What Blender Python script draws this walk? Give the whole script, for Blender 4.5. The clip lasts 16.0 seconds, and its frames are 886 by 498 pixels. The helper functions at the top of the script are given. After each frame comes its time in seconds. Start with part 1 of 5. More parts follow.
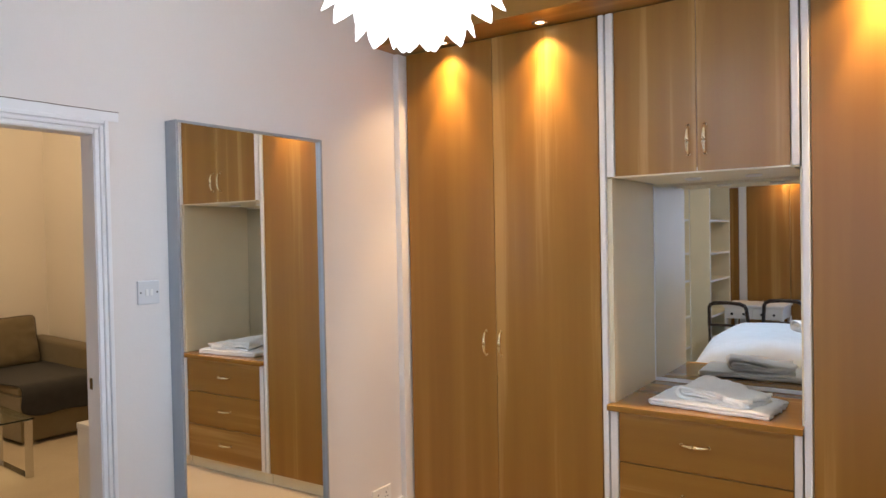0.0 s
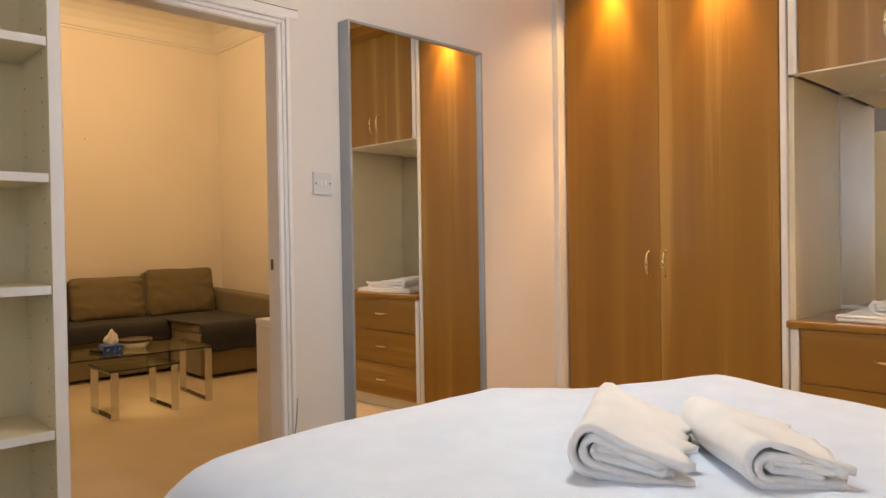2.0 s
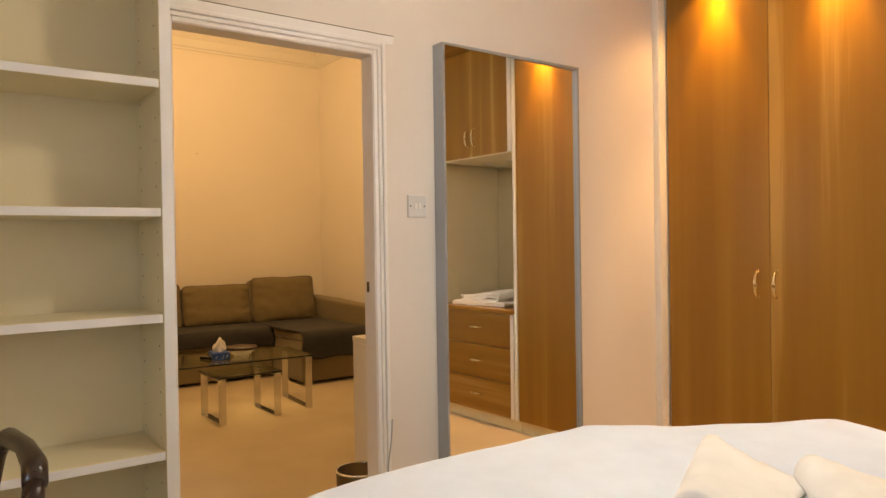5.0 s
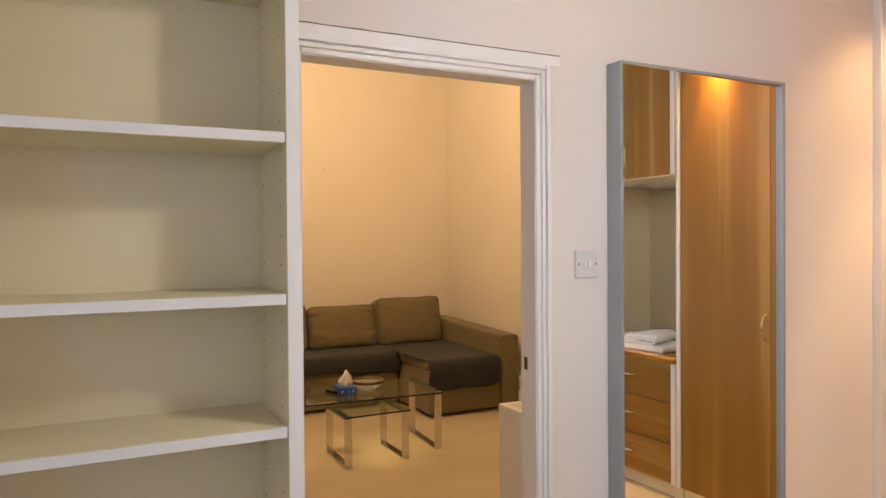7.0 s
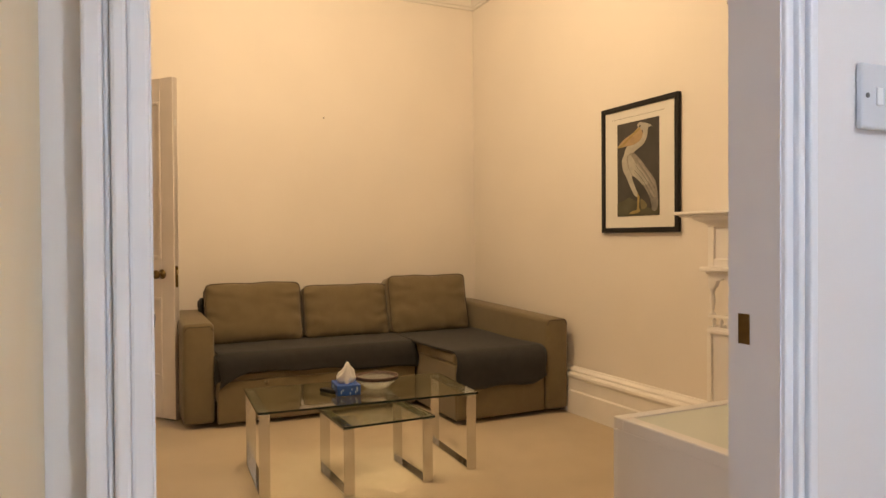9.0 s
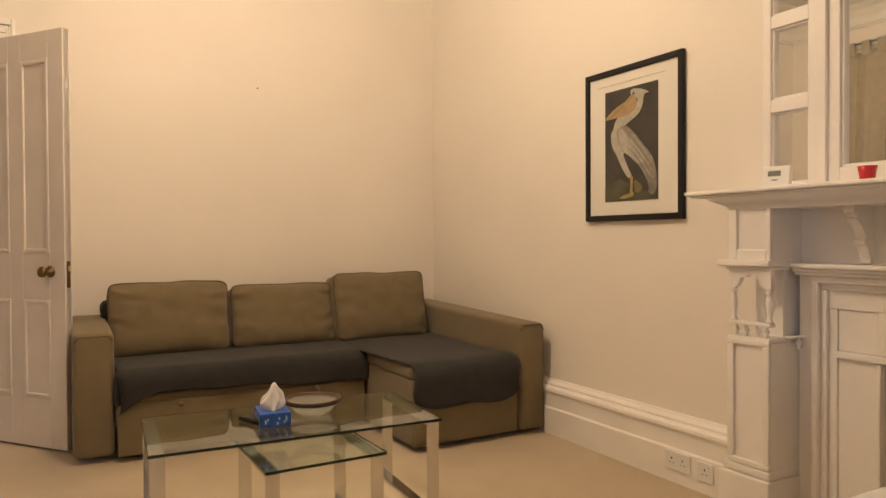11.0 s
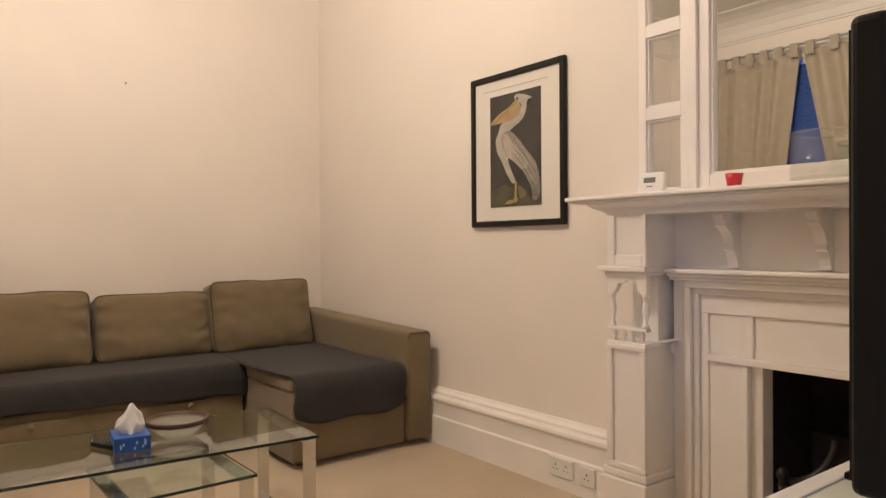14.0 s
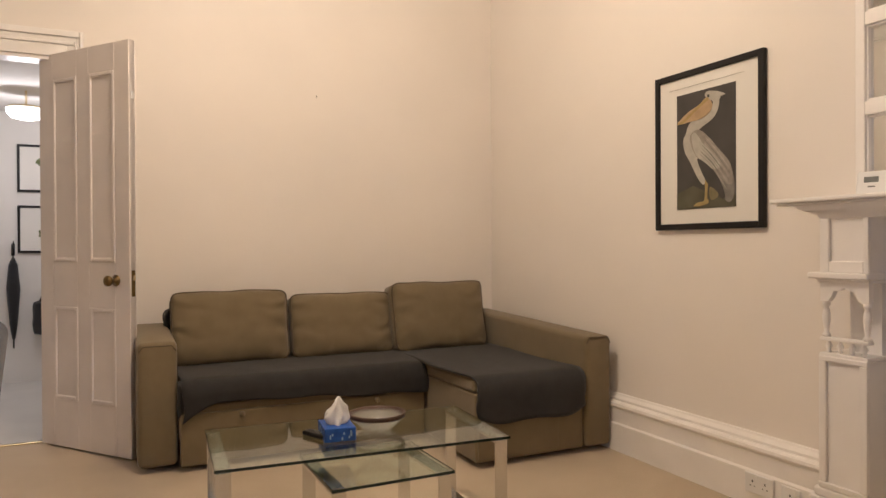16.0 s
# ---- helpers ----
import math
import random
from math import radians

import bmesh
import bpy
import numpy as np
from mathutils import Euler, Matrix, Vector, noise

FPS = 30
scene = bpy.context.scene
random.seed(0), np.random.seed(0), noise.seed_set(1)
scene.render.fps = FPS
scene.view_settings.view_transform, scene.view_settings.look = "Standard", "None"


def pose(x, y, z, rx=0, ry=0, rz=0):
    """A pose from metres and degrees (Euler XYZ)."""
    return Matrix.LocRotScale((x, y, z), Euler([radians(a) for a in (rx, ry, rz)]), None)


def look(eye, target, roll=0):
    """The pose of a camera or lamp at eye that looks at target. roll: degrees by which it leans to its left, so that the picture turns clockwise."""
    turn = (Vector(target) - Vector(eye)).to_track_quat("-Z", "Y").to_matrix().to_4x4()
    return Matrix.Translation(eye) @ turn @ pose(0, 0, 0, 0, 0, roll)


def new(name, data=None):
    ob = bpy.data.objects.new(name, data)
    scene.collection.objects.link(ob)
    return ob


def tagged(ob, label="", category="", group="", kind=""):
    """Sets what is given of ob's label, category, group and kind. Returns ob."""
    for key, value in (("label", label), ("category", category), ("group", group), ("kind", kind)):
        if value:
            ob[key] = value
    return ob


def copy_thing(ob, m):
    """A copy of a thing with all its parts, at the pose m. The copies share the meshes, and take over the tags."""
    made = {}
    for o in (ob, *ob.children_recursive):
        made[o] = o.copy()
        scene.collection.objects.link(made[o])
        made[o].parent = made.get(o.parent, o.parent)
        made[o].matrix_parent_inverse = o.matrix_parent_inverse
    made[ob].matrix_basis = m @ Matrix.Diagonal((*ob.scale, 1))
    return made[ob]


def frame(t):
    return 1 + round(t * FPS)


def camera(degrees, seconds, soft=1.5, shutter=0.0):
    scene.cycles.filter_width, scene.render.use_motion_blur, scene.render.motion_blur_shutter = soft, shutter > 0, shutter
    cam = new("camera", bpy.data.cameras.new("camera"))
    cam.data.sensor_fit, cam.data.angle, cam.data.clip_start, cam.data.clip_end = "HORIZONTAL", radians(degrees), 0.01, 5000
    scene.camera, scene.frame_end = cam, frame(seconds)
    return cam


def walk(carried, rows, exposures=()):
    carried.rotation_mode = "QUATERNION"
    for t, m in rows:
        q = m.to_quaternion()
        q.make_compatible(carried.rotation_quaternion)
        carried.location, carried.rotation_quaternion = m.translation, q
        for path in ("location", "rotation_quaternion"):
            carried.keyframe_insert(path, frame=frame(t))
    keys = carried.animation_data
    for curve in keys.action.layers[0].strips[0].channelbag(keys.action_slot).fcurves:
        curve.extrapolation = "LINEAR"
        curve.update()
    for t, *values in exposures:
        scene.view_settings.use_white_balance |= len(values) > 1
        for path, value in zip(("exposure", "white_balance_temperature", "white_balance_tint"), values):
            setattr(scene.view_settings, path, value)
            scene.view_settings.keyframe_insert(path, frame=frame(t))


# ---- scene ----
cam = camera(64.7, 16.0)
PATH = [
    (0, (0.275, -0.215, 1.561), (-0.868, 1.426, 1.524), -1.1),
    (0.5, (0.24, -0.228, 1.446), (-1.011, 1.332, 1.414), -1.0),
    (1, (0.206, -0.229, 1.303), (-1.119, 1.268, 1.27), -1.0),
    (1.5, (0.189, -0.246, 1.204), (-1.177, 1.215, 1.173), -0.9),
    (2, (0.192, -0.267, 1.149), (-1.253, 1.116, 1.122), -0.9),
    (2.5, (0.202, -0.266, 1.131), (-1.31, 1.043, 1.104), -0.8),
    (3, (0.211, -0.26, 1.12), (-1.331, 1.014, 1.096), -0.8),
    (5.5, (0.153, -0.239, 1.294), (-1.525, 0.848, 1.274), -0.7),
    (6, (0.091, -0.207, 1.361), (-1.658, 0.761, 1.341), -0.5),
    (6.5, (-0.061, -0.169, 1.409), (-1.845, 0.735, 1.39), -0.5),
    (7, (-0.306, -0.12, 1.45), (-2.097, 0.771, 1.427), -0.4),
    (7.5, (-0.596, 0.006, 1.433), (-2.39, 0.889, 1.407), -0.4),
    (8, (-0.857, 0.11, 1.368), (-2.665, 0.966, 1.337), -0.3),
    (8.2, (-0.994, 0.158, 1.319), (-2.804, 1.009, 1.289), -0.4),
    (10.3, (-2.013, 0.533, 1.141), (-3.796, 1.438, 1.111), -0.3),
    (10.5, (-2.063, 0.56, 1.141), (-3.841, 1.475, 1.109), -0.3),
    (11, (-2.164, 0.66, 1.133), (-3.911, 1.633, 1.103), -0.3),
    (11.5, (-2.183, 0.726, 1.133), (-3.9, 1.753, 1.106), -0.3),
    (12, (-2.182, 0.767, 1.136), (-3.854, 1.865, 1.111), -0.4),
    (12.5, (-2.179, 0.789, 1.139), (-3.805, 1.954, 1.119), -0.4),
    (13, (-2.182, 0.802, 1.143), (-3.78, 2.005, 1.122), -0.5),
    (13.5, (-2.196, 0.8, 1.137), (-3.779, 2.022, 1.121), -0.4),
    (14, (-2.216, 0.785, 1.135), (-3.806, 1.999, 1.119), -0.4),
    (14.5, (-2.231, 0.763, 1.142), (-3.848, 1.94, 1.123), -0.4),
    (15, (-2.249, 0.723, 1.146), (-3.907, 1.842, 1.13), -0.4),
    (15.5, (-2.268, 0.676, 1.151), (-3.991, 1.692, 1.135), -0.3),
    (16, (-2.285, 0.632, 1.149), (-4.094, 1.485, 1.138), -0.3),
]
walk(cam, [(t, look(eye, target, roll)) for t, eye, target, roll in PATH],
     exposures=[(0, -0.2, 7000, 13), (1.0, -0.32, 8300, 17), (2.5, -0.25, 10500, 20), (3.2, -0.24, 11200, 20), (5.5, -0.2, 13500, 21), (6.2, -0.14, 10900, 18), (7, -0.07, 8800, 19), (8.0, 0.06, 7500, 15), (10.3, 0.1, 6900, 15), (11.2, 0.17, 6200, 16), (12.5, 0.24, 5700, 18), (14.5, 0.24, 5400, 17), (16, 0.16, 5500, 17)])

# ---- light ----
world = bpy.data.worlds.new("dusk")
scene.world = world
world.use_nodes = True
wn = world.node_tree
sky = wn.nodes.new("ShaderNodeTexSky")
sky.sky_type = "NISHITA"
sky.sun_disc = False
sky.sun_elevation = radians(2)
sky.sun_rotation = radians(200)
wn.links.new(sky.outputs["Color"], wn.nodes["Background"].inputs["Color"])
wn.nodes["Background"].inputs["Strength"].default_value = 0.12


def lamp(name, kind, power, colour, m, **settings):
    data = bpy.data.lights.new(name, kind)
    data.energy, data.color = power, colour
    for key, value in settings.items():
        if key == "size":
            data.shadow_soft_size = value
        elif key == "cone":
            data.spot_size = radians(value)
        elif key == "wide":
            data.shape, data.size, data.size_y = "RECTANGLE", value[0], value[1]
        elif key == "blend":
            data.spot_blend = value
    ob = new(name, data)
    ob.matrix_basis = m
    return ob


COOL, HALOGEN, WARM = (0.74, 0.87, 1.0), (1.0, 0.68, 0.36), (1.0, 0.765, 0.475)
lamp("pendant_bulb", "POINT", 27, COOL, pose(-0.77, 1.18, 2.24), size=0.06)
# Added spot in the pendant: extra blue light down onto the bed.
lamp("pendant_down_fill", "SPOT", 35, (0.43, 0.71, 1.0), pose(-0.77, 1.18, 2.16), size=0.06, cone=165, blend=1.0)
lamp("living_bulb", "POINT", 95, WARM, pose(-4.85, 1.3, 3.20), size=0.2)
lamp("hall_bulb", "POINT", 11, (1.0, 0.88, 0.74), pose(-8.25, 0.06, 1.97), size=0.10)
lamp("window_daylight", "AREA", 34, (0.36, 0.60, 1.0), pose(0.0, -2.235, 1.60, 90, 0, 0), wide=(1.0, 1.3))
SPOTS = (-1.76, -1.21, 0.12, 0.66)
for sx in SPOTS:
    lamp("downlight_bulb", "SPOT", 32, HALOGEN, pose(sx, 2.738, 2.538), size=0.02, cone=114, blend=0.85)
    lamp("downlight_beam", "SPOT", 75, HALOGEN, pose(sx, 2.738, 2.537), size=0.015, cone=50, blend=0.7)
lamp("downlight_bulb", "SPOT", 30, HALOGEN, pose(-1.02, -1.60, 2.235), size=0.02, cone=140, blend=1.0)

# ---- materials ----


def nodes(name):
    mat = bpy.data.materials.new(name)
    mat.use_nodes = True
    return mat, mat.node_tree, mat.node_tree.nodes["Principled BSDF"]


def ramp(tree, source, stops):
    r = tree.nodes.new("ShaderNodeValToRGB")
    while len(r.color_ramp.elements) < len(stops):
        r.color_ramp.elements.new(0.5)
    for e, (p, c) in zip(r.color_ramp.elements, stops):
        e.position, e.color = p, (*c, 1)
    tree.links.new(source, r.inputs["Fac"])
    return r.outputs["Color"]


def noise_tex(tree, scale, detail=4.0, stretch=(1, 1, 1), distortion=0.0):
    co = tree.nodes.new("ShaderNodeTexCoord")
    mp = tree.nodes.new("ShaderNodeMapping")
    mp.inputs["Scale"].default_value = stretch
    n = tree.nodes.new("ShaderNodeTexNoise")
    n.inputs["Scale"].default_value, n.inputs["Detail"].default_value = scale, detail
    n.inputs["Distortion"].default_value = distortion
    tree.links.new(co.outputs["Object"], mp.inputs["Vector"])
    tree.links.new(mp.outputs["Vector"], n.inputs["Vector"])
    return n.outputs["Fac"]


def bump(tree, bsdf, source, strength, distance):
    b = tree.nodes.new("ShaderNodeBump")
    b.inputs["Strength"].default_value, b.inputs["Distance"].default_value = strength, distance
    tree.links.new(source, b.inputs["Height"])
    tree.links.new(b.outputs["Normal"], bsdf.inputs["Normal"])


def plain(name, colour, rough=0.5, metal=0.0, vary=0.06, scale=3.0, relief=0.0, relief_scale=200.0, coat=0.0):
    """A surface with broad stains and, where asked, fine relief."""
    mat, tree, b = nodes(name)
    dark = tuple(c * (1 - vary) for c in colour)
    light = tuple(min(1.0, c * (1 + vary)) for c in colour)
    tree.links.new(ramp(tree, noise_tex(tree, scale, 5), [(0.3, dark), (0.7, light)]), b.inputs["Base Color"])
    rr = ramp(tree, noise_tex(tree, scale * 4, 3), [(0.3, (rough * 0.88,) * 3), (0.7, (min(1, rough * 1.12),) * 3)])
    tree.links.new(rr, b.inputs["Roughness"])
    b.inputs["Metallic"].default_value = metal
    b.inputs["Coat Weight"].default_value = coat
    if relief:
        bump(tree, b, noise_tex(tree, relief_scale, 3), relief, 0.002)
    return mat


def veneer(name, vertical=True, rough=0.38, streak=1.0):
    """Oiled oak veneer: narrow lighter streaks with fine grain along the board."""
    mat, tree, b = nodes(name)
    broad = noise_tex(tree, 11.0, 1.2, (1, 1, 0.03) if vertical else (0.03, 1, 1), 0.2)
    fine = noise_tex(tree, 90.0, 4.0, (1, 1, 0.03) if vertical else (0.03, 1, 1))
    mix = tree.nodes.new("ShaderNodeMath")
    mix.operation = "MULTIPLY_ADD"
    tree.links.new(fine, mix.inputs[0])
    mix.inputs[1].default_value = 0.14
    tree.links.new(broad, mix.inputs[2])
    pale = tuple(a + (c - a) * streak for a, c in zip((0.325, 0.150, 0.025), (0.46, 0.252, 0.072)))
    col = ramp(tree, mix.outputs[0], [(0.36, (0.270, 0.117, 0.017)), (0.58, (0.308, 0.139, 0.022)), (0.66, (0.325, 0.150, 0.025)), (0.77, pale)])
    tree.links.new(col, b.inputs["Base Color"])
    b.inputs["Roughness"].default_value = rough
    b.inputs["Specular IOR Level"].default_value = 0.5
    bump(tree, b, fine, 0.10, 0.001)
    return mat


def carpet_mat():
    mat, tree, b = nodes("carpet")
    tree.links.new(ramp(tree, noise_tex(tree, 2.2, 6), [(0.3, (0.475, 0.378, 0.252)), (0.7, (0.57, 0.462, 0.322))]), b.inputs["Base Color"])
    b.inputs["Roughness"].default_value = 0.95
    b.inputs["Sheen Weight"].default_value = 0.3
    bump(tree, b, noise_tex(tree, 260.0, 4), 0.6, 0.006)
    return mat


def fabric(name, colour, weave=420.0, strength=0.5, sheen=0.2, vary=0.10):
    mat, tree, b = nodes(name)
    dark = tuple(c * (1 - vary) for c in colour)
    light = tuple(c * (1 + vary) for c in colour)
    tree.links.new(ramp(tree, noise_tex(tree, 14.0, 6), [(0.3, dark), (0.7, light)]), b.inputs["Base Color"])
    b.inputs["Roughness"].default_value = 0.9
    b.inputs["Sheen Weight"].default_value = sheen
    bump(tree, b, noise_tex(tree, weave, 3), strength, 0.002)
    return mat


def glass_mat(name, tint=(0.93, 0.98, 0.96)):
    mat, tree, b = nodes(name)
    b.inputs["Base Color"].default_value = (*tint, 1)
    b.inputs["Transmission Weight"].default_value = 1.0
    b.inputs["Roughness"].default_value = 0.02
    b.inputs["IOR"].default_value = 1.46
    return mat


def thin_glass(name, tint, gloss):
    """A thin clear pane: it lets light straight through and reflects a little of the room."""
    mat, tree, b = nodes(name)
    tr, gl = tree.nodes.new("ShaderNodeBsdfTransparent"), tree.nodes.new("ShaderNodeBsdfGlossy")
    mix = tree.nodes.new("ShaderNodeMixShader")
    tr.inputs["Color"].default_value = (*tint, 1)
    gl.inputs["Roughness"].default_value = 0.02
    mix.inputs["Fac"].default_value = gloss
    tree.links.new(tr.outputs[0], mix.inputs[1])
    tree.links.new(gl.outputs[0], mix.inputs[2])
    tree.links.new(mix.outputs[0], tree.nodes["Material Output"].inputs["Surface"])
    return mat


def mirror_mat():
    mat, tree, b = nodes("mirror")
    b.inputs["Base Color"].default_value = (0.86, 0.87, 0.86, 1)
    b.inputs["Metallic"].default_value = 1.0
    b.inputs["Roughness"].default_value = 0.012
    return mat


def glow(name, colour, strength):
    mat, tree, b = nodes(name)
    b.inputs["Base Color"].default_value = (*colour, 1)
    b.inputs["Emission Color"].default_value = (*colour, 1)
    b.inputs["Emission Strength"].default_value = strength
    return mat


WALL = plain("wall_paint", (0.84, 0.785, 0.72), 0.85, vary=0.025, scale=1.3, relief=0.12, relief_scale=70)
WALLB = plain("bedroom_paint", (0.77, 0.725, 0.70), 0.8, vary=0.025, scale=1.3, relief=0.12, relief_scale=70)
CEIL = plain("ceiling_paint", (0.80, 0.77, 0.72), 0.9, vary=0.02, scale=1.0, relief=0.1, relief_scale=60)
GLOSS = plain("white_gloss_paint", (0.90, 0.865, 0.825), 0.36, vary=0.03, scale=5, relief=0.06, relief_scale=40)
# Door leaf white, darkened in the colour for its weak, grazing light.
DOORDIM = plain("dimmed_white_door_paint", (0.79, 0.735, 0.70), 0.4, vary=0.04, scale=5, relief=0.06, relief_scale=40)
TRIMB = plain("white_trim_paint", (0.82, 0.81, 0.82), 0.38, vary=0.03, scale=5, relief=0.06, relief_scale=40)
LAMIN = plain("white_laminate", (0.80, 0.70, 0.49), 0.42, vary=0.03, scale=4)
STRIP = plain("white_lacquer", (0.80, 0.78, 0.76), 0.35, vary=0.02, scale=4)
BRONZE = plain("brown_metal", (0.16, 0.11, 0.06), 0.35, 0.7, vary=0.2)
CARPET = carpet_mat()
OAK = veneer("oak_veneer")
OAKPLAIN = veneer("plain_oak_veneer", True, 0.38, 0.2)
OAKH = veneer("oak_veneer_crosswise", False)
OAKTOP = veneer("polished_oak_veneer", False, 0.16)
BRASS = plain("pale_brass", (0.86, 0.72, 0.45), 0.22, 1.0, vary=0.05)
OLDBRASS = plain("aged_brass", (0.20, 0.135, 0.055), 0.35, 1.0, vary=0.25, scale=30)
CHROME = plain("chrome", (0.72, 0.71, 0.69), 0.16, 1.0, vary=0.03)
STEEL = plain("grey_metal", (0.36, 0.39, 0.43), 0.42, 0.35, vary=0.04)
SOFA = fabric("taupe_fabric", (0.185, 0.141, 0.075), vary=0.05)
PIPING = fabric("dark_piping", (0.09, 0.064, 0.036))
THROW = fabric("charcoal_throw", (0.023, 0.0215, 0.021), 300, 0.7, 0.12, 0.16)
LINEN = fabric("white_linen", (0.73, 0.84, 0.98), 500, 0.25, 0.1, 0.03)
TOWEL = fabric("white_towelling", (0.93, 0.92, 0.90), 330, 0.9, 0.3, 0.04)
CURTAIN = fabric("beige_curtain", (0.42, 0.365, 0.28), 300, 0.3, 0.1, 0.05)
BLACKCLOTH = fabric("black_cloth", (0.018, 0.018, 0.020), 300, 0.4)
DARKCLOTH = fabric("dark_upholstery", (0.022, 0.022, 0.026), 380, 0.4)
BLACK = plain("black_paint", (0.012, 0.011, 0.011), 0.42, vary=0.1)
BLACK.node_tree.nodes["Principled BSDF"].inputs["Specular IOR Level"].default_value = 0.25
BLACKPLASTIC = plain("black_plastic", (0.005, 0.005, 0.005), 0.45, vary=0.1, scale=12)
BLACKPLASTIC.node_tree.nodes["Principled BSDF"].inputs["Specular IOR Level"].default_value = 0.25
IRON = plain("black_cast_iron", (0.022, 0.020, 0.018), 0.38, 0.5, vary=0.3, scale=20, relief=0.4, relief_scale=60)
SOOT = plain("sooty_brick", (0.012, 0.010, 0.009), 0.95, vary=0.3, scale=10, relief=0.5, relief_scale=30)
PAPER = plain("white_mount", (0.78, 0.75, 0.69), 0.8, vary=0.01)
TISSUE = plain("tissue", (0.86, 0.84, 0.82), 0.9, vary=0.02)
BLUEBOX = plain("blue_card", (0.020, 0.10, 0.44), 0.4, vary=0.25, scale=40)
PALECARD = plain("pale_blue_card", (0.45, 0.62, 0.85), 0.5)
REDGLASS = plain("red_glass", (0.62, 0.016, 0.03), 0.25, vary=0.06, coat=0.5)
PLASTIC = plain("white_plastic", (0.82, 0.81, 0.79), 0.35, vary=0.02)
SATIN = plain("off_white_plate", (0.66, 0.66, 0.67), 0.4, vary=0.03)
GREYSCREEN = plain("grey_display", (0.20, 0.21, 0.20), 0.2)
DARKWOOD = plain("dark_stained_wood", (0.030, 0.014, 0.008), 0.3, vary=0.35, scale=25, coat=0.3)
GLASS = thin_glass("clear_glass", (0.97, 0.975, 0.965), 0.06)
GREENGLASS = glass_mat("table_glass", (0.86, 0.95, 0.90))
BOWL = plain("bowl_glass", (0.80, 0.79, 0.72), 0.15, vary=0.03)
BOWL.node_tree.nodes["Principled BSDF"].inputs["Alpha"].default_value = 0.19
# Whiter than the laminate: lamplight on the bookcase's front edges, put into colour.
LITEDGE = plain("lit_edge_white", (0.84, 0.83, 0.82), 0.35, vary=0.02, scale=4)
RIM = plain("brown_rim", (0.085, 0.042, 0.026), 0.5, vary=0.15, scale=20)
EDGE = plain("glass_edge", (0.012, 0.022, 0.018), 0.15, vary=0.1)
FROST = plain("frosted_glass", (0.62, 0.66, 0.60), 0.3, vary=0.03)
MIRROR = mirror_mat()
ARTDARK = plain("print_ground", (0.055, 0.050, 0.045), 0.7, vary=0.25, scale=6)
ARTGREEN = plain("print_marsh", (0.085, 0.080, 0.050), 0.7, vary=0.3, scale=9)
ARTWHITE = plain("print_plumage", (0.43, 0.405, 0.345), 0.7, vary=0.16, scale=22)
ARTGREY = plain("print_wing_shade", (0.29, 0.26, 0.22), 0.7, vary=0.2, scale=30)
ARTWING = plain("print_wing", (0.20, 0.185, 0.165), 0.7, vary=0.2, scale=30)
ARTBILL = plain("print_bill", (0.42, 0.295, 0.16), 0.7, vary=0.15, scale=25)
ARTFOOT = plain("print_foot", (0.34, 0.25, 0.09), 0.7, vary=0.15, scale=25)
ARTGREEN2 = plain("print_far_foot", (0.20, 0.165, 0.08), 0.7, vary=0.2, scale=25)
ARTSOFT = plain("print_feather", (0.36, 0.335, 0.29), 0.7, vary=0.2, scale=30)
INK = plain("print_ink", (0.03, 0.03, 0.028), 0.7)
LEAFINK = plain("print_leaf", (0.14, 0.16, 0.06), 0.7, vary=0.3, scale=30)
HALLFLOOR = plain("hall_floor", (0.62, 0.60, 0.57), 0.35, vary=0.06)
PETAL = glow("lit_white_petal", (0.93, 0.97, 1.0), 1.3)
BULB = glow("lit_bulb", (1.0, 0.86, 0.6), 14.0)
HALLGLOW = glow("lit_hall_glass", (1.0, 0.92, 0.8), 4.0)
DUSK = glow("dusk_sky", (0.05, 0.13, 0.52), 0.55)

# ---- mesh helpers ----


def box(x0, x1, y0, y1, z0, z1, bevel=0.0, seg=2, bm=None):
    """A box between two corners, added to bm where one is given."""
    own = bmesh.new()
    bmesh.ops.create_cube(own, size=1)
    for v in own.verts:
        v.co = Vector(((x0 + x1) / 2 + v.co.x * (x1 - x0), (y0 + y1) / 2 + v.co.y * (y1 - y0), (z0 + z1) / 2 + v.co.z * (z1 - z0)))
    if bevel:
        bmesh.ops.bevel(own, geom=own.edges[:], offset=bevel, segments=seg, profile=0.5, affect="EDGES")
    return merged(bm, own)


def merged(bm, own):
    if bm is None:
        return own
    me = bpy.data.meshes.new("tmp")
    own.to_mesh(me)
    own.free()
    bm.from_mesh(me)
    bpy.data.meshes.remove(me)
    return bm


def moved(bm, m):
    bmesh.ops.transform(bm, matrix=m, verts=bm.verts[:])
    return bm


def lathe(profile, seg=32, bm=None, m=None, caps=True):
    """A turned shape from (radius, height) pairs about z."""
    own = bmesh.new()
    rings = []
    for r, z in profile:
        rings.append([own.verts.new((r * math.cos(2 * math.pi * i / seg), r * math.sin(2 * math.pi * i / seg), z)) for i in range(seg)])
    for a, b in zip(rings, rings[1:]):
        for i in range(seg):
            own.faces.new((a[i], a[(i + 1) % seg], b[(i + 1) % seg], b[i]))
    if caps:
        own.faces.new(rings[0][::-1])
        own.faces.new(rings[-1])
    if m is not None:
        moved(own, m)
    return merged(bm, own)


